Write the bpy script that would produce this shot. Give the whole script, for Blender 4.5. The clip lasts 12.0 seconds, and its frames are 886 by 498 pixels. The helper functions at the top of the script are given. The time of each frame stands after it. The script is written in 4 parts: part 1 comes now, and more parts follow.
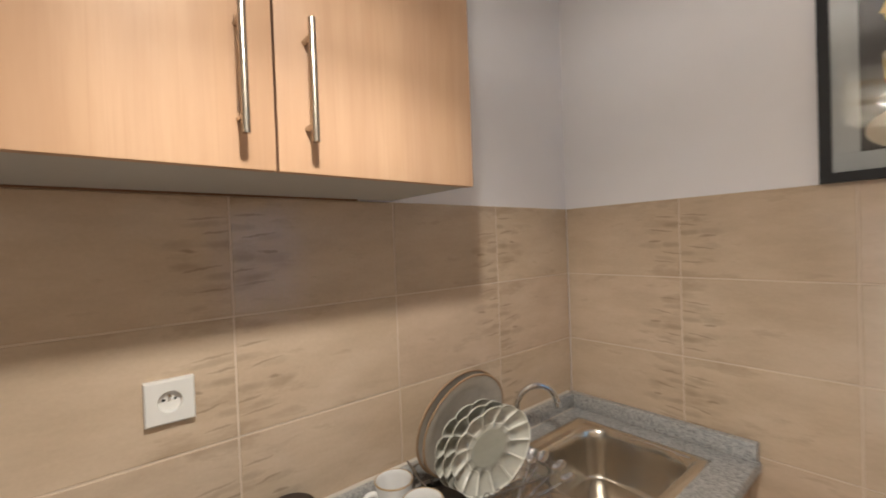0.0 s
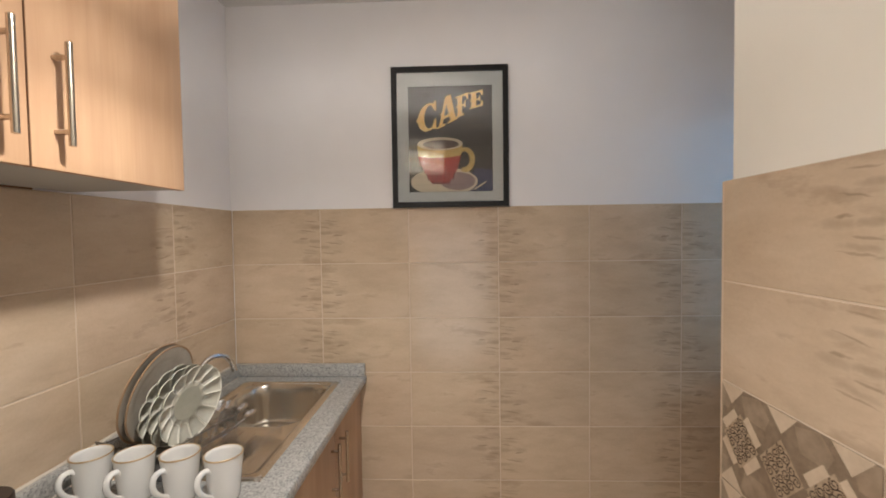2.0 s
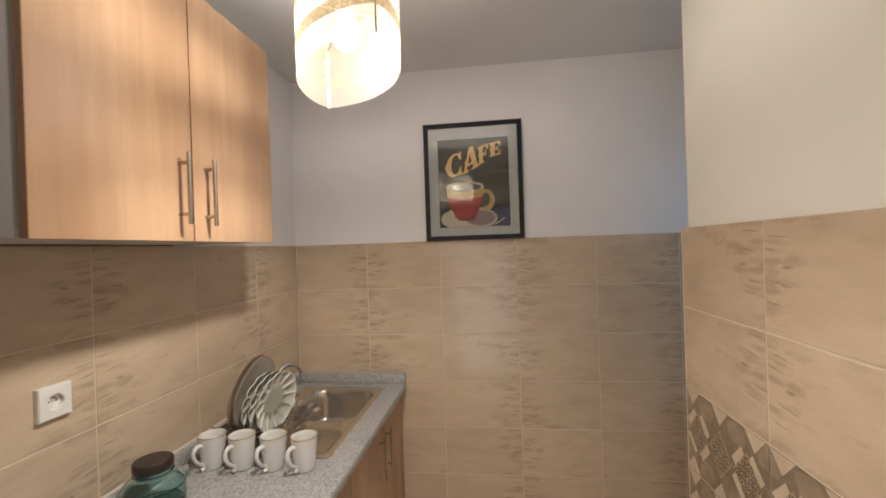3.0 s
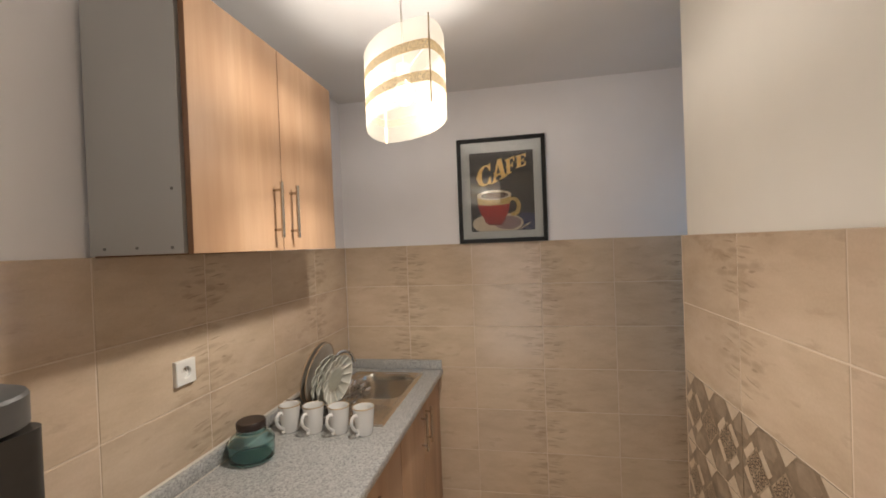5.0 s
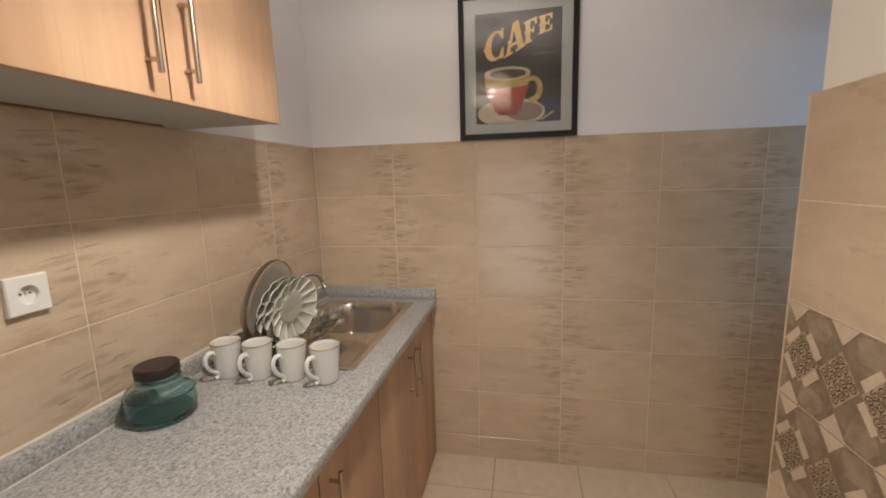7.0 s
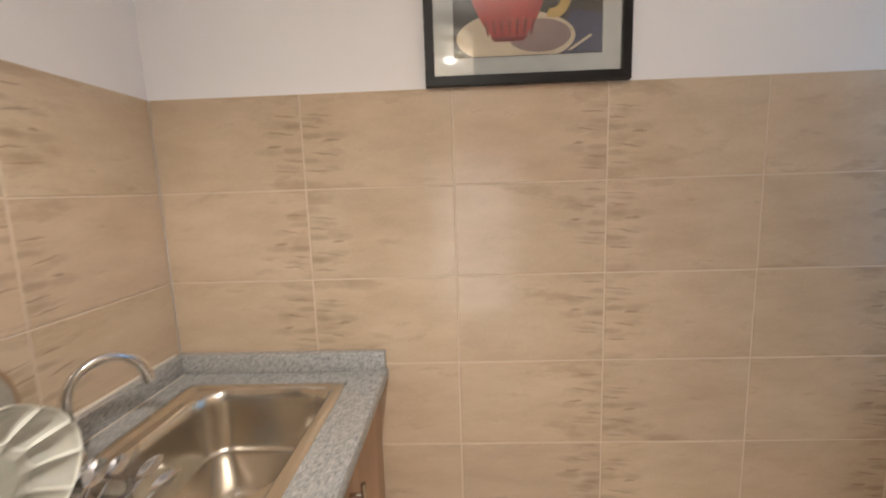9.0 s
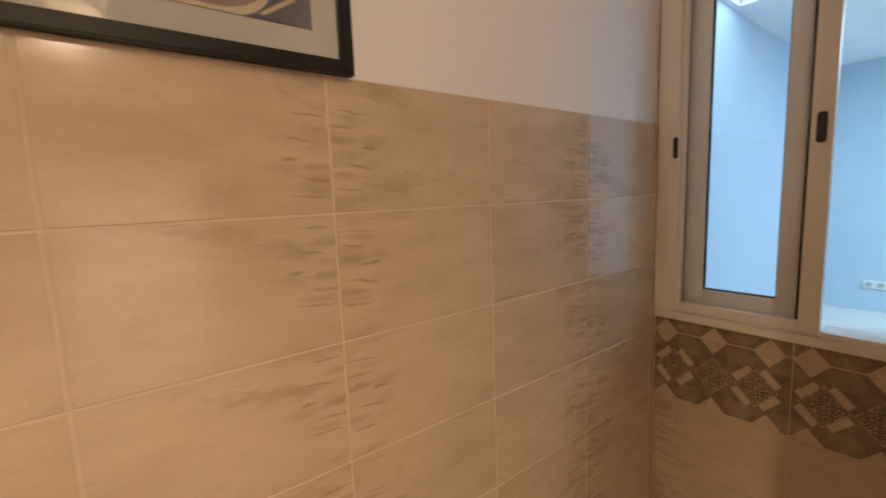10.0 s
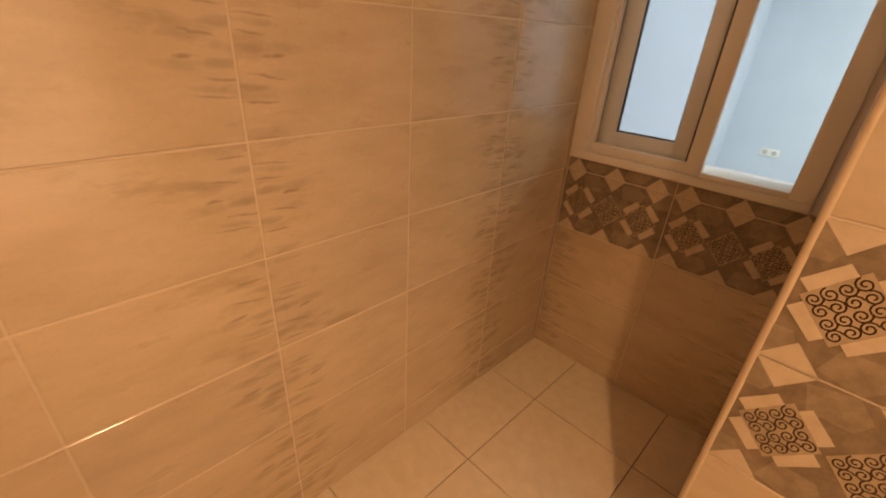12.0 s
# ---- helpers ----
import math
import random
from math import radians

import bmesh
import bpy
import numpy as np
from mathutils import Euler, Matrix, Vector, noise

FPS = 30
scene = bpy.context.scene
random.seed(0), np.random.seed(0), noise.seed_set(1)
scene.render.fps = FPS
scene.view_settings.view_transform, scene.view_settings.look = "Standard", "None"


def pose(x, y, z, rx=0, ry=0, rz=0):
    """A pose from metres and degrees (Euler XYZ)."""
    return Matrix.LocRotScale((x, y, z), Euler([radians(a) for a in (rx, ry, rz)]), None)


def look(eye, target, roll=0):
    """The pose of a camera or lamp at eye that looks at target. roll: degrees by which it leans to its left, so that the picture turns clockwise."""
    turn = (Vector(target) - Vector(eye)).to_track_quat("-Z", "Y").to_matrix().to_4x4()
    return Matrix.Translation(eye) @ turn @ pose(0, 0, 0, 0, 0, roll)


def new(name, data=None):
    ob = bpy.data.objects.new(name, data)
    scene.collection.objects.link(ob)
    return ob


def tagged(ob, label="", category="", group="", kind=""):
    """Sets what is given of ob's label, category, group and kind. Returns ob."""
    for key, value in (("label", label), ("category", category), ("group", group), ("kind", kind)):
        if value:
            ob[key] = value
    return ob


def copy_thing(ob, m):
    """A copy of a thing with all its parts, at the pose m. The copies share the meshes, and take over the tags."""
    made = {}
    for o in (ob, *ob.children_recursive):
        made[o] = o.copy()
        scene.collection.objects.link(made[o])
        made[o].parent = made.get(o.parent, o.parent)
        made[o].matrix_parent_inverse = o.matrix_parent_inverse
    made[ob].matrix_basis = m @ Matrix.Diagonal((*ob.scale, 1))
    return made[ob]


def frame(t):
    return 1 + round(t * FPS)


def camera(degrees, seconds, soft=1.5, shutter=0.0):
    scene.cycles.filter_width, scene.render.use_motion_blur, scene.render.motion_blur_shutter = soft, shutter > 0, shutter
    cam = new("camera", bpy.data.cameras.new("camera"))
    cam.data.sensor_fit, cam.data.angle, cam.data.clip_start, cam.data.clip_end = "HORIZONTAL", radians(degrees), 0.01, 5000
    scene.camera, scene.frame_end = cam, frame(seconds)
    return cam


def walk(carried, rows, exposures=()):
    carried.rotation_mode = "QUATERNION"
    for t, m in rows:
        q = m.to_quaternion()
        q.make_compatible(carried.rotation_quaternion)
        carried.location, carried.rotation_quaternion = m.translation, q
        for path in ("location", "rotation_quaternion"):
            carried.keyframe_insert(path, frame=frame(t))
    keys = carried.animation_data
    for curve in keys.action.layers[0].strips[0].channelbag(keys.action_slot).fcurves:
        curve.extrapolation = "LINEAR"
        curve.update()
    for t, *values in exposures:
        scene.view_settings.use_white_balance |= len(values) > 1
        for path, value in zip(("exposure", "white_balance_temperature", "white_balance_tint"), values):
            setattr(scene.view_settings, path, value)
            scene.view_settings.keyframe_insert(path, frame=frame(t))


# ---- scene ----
cam = camera(93.0, 12.0, soft=1.7, shutter=0.2)
PATH = [
    (0, (0.025, 0.084, 1.507), (1.311, 1.616, 1.477), -2.1),
    (0.5, (-0.063, 0.02, 1.5), (1.619, 1.101, 1.443), -1.3),
    (1, (-0.182, 0.085, 1.501), (1.708, 0.735, 1.424), -1.8),
    (1.5, (-0.302, 0.081, 1.491), (1.675, 0.368, 1.411), -1.7),
    (2, (-0.444, -0.008, 1.495), (1.553, 0.066, 1.428), -0.8),
    (2.5, (-0.616, -0.083, 1.538), (1.379, 0.048, 1.504), -0.9),
    (3, (-0.785, -0.087, 1.58), (1.199, 0.166, 1.576), -1.9),
    (3.5, (-0.933, -0.093, 1.581), (1.049, 0.177, 1.571), -2.4),
    (5.5, (-1.069, -0.097, 1.624), (0.89, 0.303, 1.601), -2.1),
    (6, (-0.936, -0.072, 1.616), (1.028, 0.305, 1.578), -1.5),
    (6.5, (-0.753, -0.047, 1.56), (1.205, 0.337, 1.42), -1.5),
    (6.7, (-0.67, -0.033, 1.51), (1.281, 0.346, 1.288), -1.5),
    (8.3, (-0.003, 0.178, 1.33), (1.889, 0.592, 0.831), -2.9),
    (8.5, (0.093, 0.209, 1.329), (1.997, 0.582, 0.845), -2.4),
    (9, (0.31, 0.207, 1.361), (2.288, 0.286, 1.077), -1.9),
    (9.5, (0.531, 0.234, 1.426), (2.423, -0.384, 1.223), -2.5),
    (10, (0.699, 0.131, 1.395), (2.281, -1.067, 1.146), -2.2),
    (10.5, (0.814, -0.028, 1.405), (1.999, -1.61, 1.106), -0.8),
    (11, (0.818, -0.051, 1.411), (1.801, -1.746, 1.01), 0.8),
    (11.5, (0.747, 0.029, 1.356), (1.776, -1.554, 0.698), 2.1),
    (12, (0.631, 0.115, 1.321), (1.869, -1.167, 0.412), 3.5),
]
EXPOSURES = [(0, 0.20, 6300, 9), (0.5, 0.2, 6300, 9), (1.5, 0.42, 6150, 8), (2.5, 0.25, 6300, 9), (3.0, 0.15, 6400, 9), (5.5, 0.07, 6450, 10), (6.5, 0.11, 6450, 10), (8.5, 0.65, 6450, 10), (9.0, 0.68, 6300, 9), (9.5, 0.45, 6900, 12), (10.0, 0.30, 9300, 22), (10.4, 0.16, 13500, 35), (11.1, 0.16, 17500, 40), (11.5, 0.20, 21500, 41), (12, 0.38, 20500, 40)]
FAR_X0, FAR_X1, FAR_SOCK = -1.6, 1.92, (1.42, 0.285)
# ---------------------------------------------------------------- camera walk
walk(cam, [(t, look(eye, target, roll)) for t, eye, target, roll in PATH], EXPOSURES)

# ---------------------------------------------------------------- world and light
world = bpy.data.worlds.new("daylight")
scene.world = world
world.use_nodes = True
wn = world.node_tree
sky = wn.nodes.new("ShaderNodeTexSky")
sky.sky_type, sky.sun_disc = "NISHITA", False
sky.sun_elevation, sky.sun_rotation = radians(40), radians(200)
wn.links.new(sky.outputs[0], wn.nodes["Background"].inputs[0])
wn.nodes["Background"].inputs[1].default_value = 0.12

LAMP = (0.13, 0.233)
bulb_light = bpy.data.lights.new("bulb_light", "POINT")
bulb_light.energy, bulb_light.color, bulb_light.shadow_soft_size = 35, (1.0, 0.925, 0.82), 0.030
new("bulb_light", bulb_light).matrix_world = pose(LAMP[0], LAMP[1], 2.062)

day = bpy.data.lights.new("skylight", "AREA")
day.shape, day.size, day.size_y, day.energy, day.color = "RECTANGLE", 0.60, 1.2, 11.5, (0.33, 0.685, 1.0)
new("skylight", day).matrix_world = pose(1.56, -2.80, 2.66)

# Unseen light added to brighten the neighbouring room's walls evenly.
far_fill = bpy.data.lights.new("far_fill_light", "AREA")
far_fill.shape, far_fill.size, far_fill.size_y, far_fill.energy, far_fill.color = "RECTANGLE", 1.5, 1.7, 88, (0.33, 0.685, 1.0)
new("far_fill_light", far_fill).matrix_world = pose(-0.5, -4.5, 2.645)

# Unseen area light behind the camera, added to fill the near end.
rear_fill = bpy.data.lights.new("rear_fill_light", "AREA")
rear_fill.shape, rear_fill.size, rear_fill.size_y, rear_fill.energy, rear_fill.color = "RECTANGLE", 1.10, 1.58, 9.0, (1.0, 0.94, 0.87)
new("rear_fill_light", rear_fill).matrix_world = look((-1.72, 0.20, 0.82), (0.0, 0.20, 0.82))


# ---------------------------------------------------------------- materials
def mat(name, color, rough=0.5, metal=0.0, spec=0.5):
    m = bpy.data.materials.new(name)
    m.use_nodes = True
    b = m.node_tree.nodes["Principled BSDF"]
    b.inputs["Base Color"].default_value = (*color, 1)
    b.inputs["Roughness"].default_value = rough
    b.inputs["Metallic"].default_value = metal
    b.inputs["Specular IOR Level"].default_value = spec
    return m, m.node_tree, b


def node(nt, kind, **kw):
    n = nt.nodes.new("ShaderNode" + kind)
    for k, v in kw.items():
        if k == "op":
            n.operation = v
        elif k == "blend":
            n.blend_type = v
        else:
            n.inputs[k].default_value = v
    return n


def coords(nt, scale=(1, 1, 1), shift=0.0, which="Object"):
    """Object coordinates, scaled, and moved by a random step for each object."""
    tc, mp = nt.nodes.new("ShaderNodeTexCoord"), nt.nodes.new("ShaderNodeMapping")
    nt.links.new(tc.outputs[which], mp.inputs[0])
    mp.inputs["Scale"].default_value = scale
    if shift:
        oi = nt.nodes.new("ShaderNodeObjectInfo")
        mul = node(nt, "Math", op="MULTIPLY")
        mul.inputs[1].default_value = shift
        nt.links.new(oi.outputs["Random"], mul.inputs[0])
        nt.links.new(mul.outputs[0], mp.inputs["Location"])
    return mp.outputs[0]


def fbm(nt, vec, scale, detail=4, rough=0.55):
    n = nt.nodes.new("ShaderNodeTexNoise")
    n.inputs["Scale"].default_value, n.inputs["Detail"].default_value, n.inputs["Roughness"].default_value = scale, detail, rough
    nt.links.new(vec, n.inputs["Vector"])
    return n.outputs["Fac"]


def ramp(nt, fac, stops):
    r = nt.nodes.new("ShaderNodeValToRGB")
    els = r.color_ramp.elements
    while len(els) < len(stops):
        els.new(0.5)
    for e, (p, c) in zip(els, stops):
        e.position, e.color = p, (*c, 1) if len(c) == 3 else c
    nt.links.new(fac, r.inputs[0])
    return r.outputs[0]


def mixed(nt, fac, a, b, blend="MIX"):
    m = nt.nodes.new("ShaderNodeMix")
    m.data_type, m.blend_type = "RGBA", blend
    for sock, v in ((m.inputs[0], fac), (m.inputs[6], a), (m.inputs[7], b)):
        if isinstance(v, (int, float)):
            sock.default_value = v
        elif isinstance(v, tuple):
            sock.default_value = (*v, 1)
        else:
            nt.links.new(v, sock)
    return m.outputs[2]


def bump(nt, b, height, strength=0.2, dist=0.002):
    n = node(nt, "Bump", Strength=strength, Distance=dist)
    nt.links.new(height, n.inputs["Height"])
    nt.links.new(n.outputs[0], b.inputs["Normal"])


def paint_mat(name, color, rough=0.6):
    m, nt, b = mat(name, color, rough)
    v = coords(nt)
    big, small = fbm(nt, v, 1.7, 4), fbm(nt, v, 60, 3)
    tone = ramp(nt, big, [(0.3, tuple(c * 0.955 for c in color)), (0.7, tuple(min(1, c * 1.03) for c in color))])
    nt.links.new(tone, b.inputs["Base Color"])
    bump(nt, b, small, 0.18, 0.001)
    return m


def tile_mat():
    """Beige stone-look wall tile: faint horizontal clouds, and dark wavy streaks towards one end."""
    m, nt, b = mat("beige_stone_tile", (0.5, 0.38, 0.27), 0.2)
    v = coords(nt, (1, 1, 1), 0.9)
    clouds = fbm(nt, coords(nt, (3.2, 3.2, 9.0), 7.0), 1.6, 5, 0.6)
    base = ramp(nt, clouds, [(0.28, (0.525, 0.41, 0.295)), (0.5, (0.60, 0.475, 0.35)), (0.72, (0.66, 0.535, 0.405))])
    tc, sep = nt.nodes.new("ShaderNodeTexCoord"), nt.nodes.new("ShaderNodeSeparateXYZ")
    nt.links.new(tc.outputs["Object"], sep.inputs[0])
    end = nt.nodes.new("ShaderNodeMapRange")
    end.interpolation_type = "SMOOTHSTEP"
    for k, x in (("From Min", -0.06), ("From Max", 0.20), ("To Min", 0.0), ("To Max", 1.0)):
        end.inputs[k].default_value = x
    nt.links.new(sep.outputs["X"], end.inputs["Value"])
    def margin(lo, hi):
        """1 towards the tile's long edges, 0 in its middle."""
        ab = node(nt, "Math", op="ABSOLUTE")
        nt.links.new(sep.outputs["Z"], ab.inputs[0])
        mr = nt.nodes.new("ShaderNodeMapRange")
        mr.interpolation_type = "SMOOTHSTEP"
        mr.inputs["From Min"].default_value, mr.inputs["From Max"].default_value = lo, hi
        nt.links.new(ab.outputs[0], mr.inputs["Value"])
        return mr.outputs[0]

    def plus(fac, gain, base_value):
        n = node(nt, "Math", op="MULTIPLY_ADD")
        nt.links.new(fac, n.inputs[0])
        n.inputs[1].default_value = gain
        nt.links.new(base_value, n.inputs[2])
        return n.outputs[0]

    # wavy bedding lines: the coordinates are bent by a slow noise before they are stretched
    bend = nt.nodes.new("ShaderNodeTexNoise")
    bend.inputs["Scale"].default_value, bend.inputs["Detail"].default_value = 9.0, 3.0
    nt.links.new(v, bend.inputs["Vector"])
    off = node(nt, "VectorMath", op="MULTIPLY_ADD")
    nt.links.new(bend.outputs["Color"], off.inputs[0])
    off.inputs[1].default_value = (0.05, 0.05, 0.022)
    nt.links.new(v, off.inputs[2])

    def stretched(scale):
        mp = nt.nodes.new("ShaderNodeMapping")
        mp.inputs["Scale"].default_value = scale
        nt.links.new(off.outputs[0], mp.inputs[0])
        return mp.outputs[0]

    streak = fbm(nt, stretched((8.0, 8.0, 26.0)), 1.0, 5, 0.58)
    patch = plus(end.outputs[0], 0.13, plus(margin(0.085, 0.122), 0.075, streak))
    dark = ramp(nt, patch, [(0.635, (0, 0, 0)), (0.70, (0.24, 0.24, 0.24)), (0.82, (0.52, 0.52, 0.52))])
    col = mixed(nt, dark, base, (0.36, 0.265, 0.18))

    # flecks and short slanted dashes of the printed stone, ragged by a fine noise, a little different on each tile
    rag = nt.nodes.new("ShaderNodeTexNoise")
    rag.inputs["Scale"].default_value, rag.inputs["Detail"].default_value = 42.0, 4.0
    nt.links.new(v, rag.inputs["Vector"])
    torn = node(nt, "VectorMath", op="MULTIPLY_ADD")
    nt.links.new(rag.outputs["Color"], torn.inputs[0])
    torn.inputs[1].default_value = (0.050, 0.0, 0.008)
    nt.links.new(tc.outputs["Object"], torn.inputs[2])
    part_xyz = nt.nodes.new("ShaderNodeSeparateXYZ")
    nt.links.new(torn.outputs[0], part_xyz.inputs[0])
    info = nt.nodes.new("ShaderNodeObjectInfo")
    drift = node(nt, "Math", op="MULTIPLY_ADD")
    nt.links.new(info.outputs["Random"], drift.inputs[0])
    drift.inputs[1].default_value = 0.075
    nt.links.new(part_xyz.outputs["Z"], drift.inputs[2])

    def mark(cx, cz, rx, rz, slant, strength):
        cx, cz = cx + 0.025, cz + 0.0415
        du = node(nt, "Math", op="MULTIPLY_ADD")
        nt.links.new(part_xyz.outputs["X"], du.inputs[0])
        du.inputs[1].default_value, du.inputs[2].default_value = 1 / rx, -cx / rx
        tilt = node(nt, "Math", op="MULTIPLY_ADD")
        nt.links.new(part_xyz.outputs["X"], tilt.inputs[0])
        tilt.inputs[1].default_value, tilt.inputs[2].default_value = -slant / rz, (slant * cx - cz) / rz
        dv = node(nt, "Math", op="MULTIPLY_ADD")
        nt.links.new(drift.outputs[0], dv.inputs[0])
        dv.inputs[1].default_value = 1 / rz
        nt.links.new(tilt.outputs[0], dv.inputs[2])
        d2 = node(nt, "Math", op="MULTIPLY")
        nt.links.new(du.outputs[0], d2.inputs[0])
        nt.links.new(du.outputs[0], d2.inputs[1])
        dd = node(nt, "Math", op="MULTIPLY_ADD")
        nt.links.new(dv.outputs[0], dd.inputs[0])
        nt.links.new(dv.outputs[0], dd.inputs[1])
        nt.links.new(d2.outputs[0], dd.inputs[2])
        out = nt.nodes.new("ShaderNodeMapRange")
        for k, x in (("From Min", 1.0), ("From Max", 0.1), ("To Min", 0.0), ("To Max", strength)):
            out.inputs[k].default_value = x
        nt.links.new(dd.outputs[0], out.inputs["Value"])
        return out.outputs[0]

    def strongest(values):
        acc = values[0]
        for x in values[1:]:
            mx = node(nt, "Math", op="MAXIMUM")
            nt.links.new(acc, mx.inputs[0])
            nt.links.new(x, mx.inputs[1])
            acc = mx.outputs[0]
        return acc

    blots = strongest([mark(*m) for m in ((0.178, -0.013, 0.044, 0.0100, 0.0, 0.50), (0.112, -0.014, 0.044, 0.013, -0.05, 0.36), (0.186, 0.052, 0.042, 0.0095, 0.0, 0.44), (0.160, -0.055, 0.050, 0.008, -0.1, 0.36), (0.120, 0.030, 0.036, 0.010, -0.08, 0.26))])
    dashes = strongest([mark(*m) for m in ((0.146, 0.034, 0.040, 0.0030, -0.18, 0.55), (0.178, -0.038, 0.034, 0.0032, -0.10, 0.5), (0.125, -0.001, 0.022, 0.0045, 0.05, 0.6), (0.155, -0.066, 0.046, 0.0030, -0.08, 0.45), (0.165, 0.078, 0.036, 0.0030, -0.05, 0.5))])
    col = mixed(nt, blots, col, (0.33, 0.255, 0.18))
    col = mixed(nt, dashes, col, (0.22, 0.165, 0.115))
    fine = fbm(nt, v, 130, 3)
    col = mixed(nt, 0.10, col, ramp(nt, fine, [(0.3, (0.40, 0.30, 0.21)), (0.7, (0.68, 0.53, 0.39))]))
    each = nt.nodes.new("ShaderNodeObjectInfo")
    col = mixed(nt, 1.0, col, ramp(nt, each.outputs["Random"], [(0.0, (0.93, 0.92, 0.92)), (0.5, (1.0, 0.99, 0.97)), (1.0, (0.98, 0.95, 0.95))]), "MULTIPLY")
    nt.links.new(col, b.inputs["Base Color"])
    nt.links.new(ramp(nt, fine, [(0.2, (0.10,) * 3), (0.8, (0.21,) * 3)]), b.inputs["Roughness"])
    bump(nt, b, fbm(nt, v, 14, 3), 0.05, 0.002)
    return m


def printed_mat(name, a, c, rough=0.28):
    m, nt, b = mat(name, a, rough)
    v = coords(nt, (1, 1, 1), 3.0)
    tone = ramp(nt, fbm(nt, v, 26, 5, 0.65), [(0.3, a), (0.7, c)])
    nt.links.new(tone, b.inputs["Base Color"])
    return m


def wood_mat(name, a, c, dark):
    m, nt, b = mat(name, a, 0.5)
    v = coords(nt, (7, 7, 0.9), 6.0)
    grain = fbm(nt, v, 1.6, 6, 0.62)
    base = ramp(nt, grain, [(0.32, a), (0.52, tuple((p + q) / 2 for p, q in zip(a, c))), (0.70, c)])
    wave = fbm(nt, coords(nt, (5.0, 5.0, 0.45), 6.0), 1.5, 4)
    base = mixed(nt, ramp(nt, wave, [(0.48, (0, 0, 0)), (0.66, (0.40,) * 3)]), base, dark)
    broad = fbm(nt, coords(nt, (9.0, 9.0, 0.35), 9.0), 1.0, 2)
    base = mixed(nt, ramp(nt, broad, [(0.42, (0, 0, 0)), (0.62, (0.34,) * 3)]), base, dark)
    fib = fbm(nt, coords(nt, (170, 170, 3.5)), 1.0, 2)
    base = mixed(nt, ramp(nt, fib, [(0.48, (0, 0, 0)), (0.75, (0.17,) * 3)]), base, dark)
    nt.links.new(base, b.inputs["Base Color"])
    bump(nt, b, fib, 0.10, 0.0006)
    return m


def granite_mat():
    m, nt, b = mat("grey_granite", (0.35, 0.36, 0.37), 0.3)
    v = coords(nt)
    cells = nt.nodes.new("ShaderNodeTexVoronoi")
    cells.inputs["Scale"].default_value = 210
    nt.links.new(v, cells.inputs["Vector"])
    sep = nt.nodes.new("ShaderNodeSeparateColor")
    nt.links.new(cells.outputs["Color"], sep.inputs[0])
    grains = ramp(nt, sep.outputs[0], [(0.0, (0.14, 0.14, 0.14)), (0.16, (0.23, 0.228, 0.225)), (0.30, (0.36, 0.355, 0.345)), (0.62, (0.45, 0.445, 0.43)), (0.95, (0.60, 0.59, 0.565))])
    soft = fbm(nt, v, 95, 4, 0.7)
    col = mixed(nt, 0.45, grains, ramp(nt, soft, [(0.34, (0.20, 0.20, 0.198)), (0.5, (0.39, 0.385, 0.375)), (0.66, (0.56, 0.55, 0.53))]))
    nt.links.new(col, b.inputs["Base Color"])
    return m


def steel_mat(name, color=(0.68, 0.63, 0.555), rough=0.22):
    m, nt, b = mat(name, color, rough, 1.0)
    f = fbm(nt, coords(nt, (4, 60, 60)), 6, 2)
    nt.links.new(ramp(nt, f, [(0.3, (rough * 0.92,) * 3), (0.7, (rough * 1.10,) * 3)]), b.inputs["Roughness"])
    return m


def pane_mat(name, tint=(1, 1, 1), least=0.05, most=0.9):
    """Thin clear pane: see-through, with a mirror film that grows towards grazing."""
    m = bpy.data.materials.new(name)
    m.use_nodes = True
    nt = m.node_tree
    nt.nodes.remove(nt.nodes["Principled BSDF"])
    tr, gl, fr, mx = (nt.nodes.new("ShaderNode" + k) for k in ("BsdfTransparent", "BsdfGlossy", "LayerWeight", "MixShader"))
    tr.inputs[0].default_value, gl.inputs["Roughness"].default_value, fr.inputs[0].default_value = (*tint, 1), 0.02, 0.5
    up, ma = node(nt, "Math", op="POWER"), node(nt, "Math", op="MULTIPLY_ADD")
    up.inputs[1].default_value, ma.inputs[1].default_value, ma.inputs[2].default_value = 4.0, most, least
    nt.links.new(fr.outputs["Facing"], up.inputs[0])
    nt.links.new(up.outputs[0], ma.inputs[0])
    nt.links.new(ma.outputs[0], mx.inputs[0])
    nt.links.new(tr.outputs[0], mx.inputs[1])
    nt.links.new(gl.outputs[0], mx.inputs[2])
    nt.links.new(mx.outputs[0], nt.nodes["Material Output"].inputs[0])
    return m


def glass_mat(name, color, rough=0.02):
    m, nt, b = mat(name, color, rough)
    b.inputs["Transmission Weight"].default_value = 1.0
    b.inputs["IOR"].default_value = 1.45
    return m


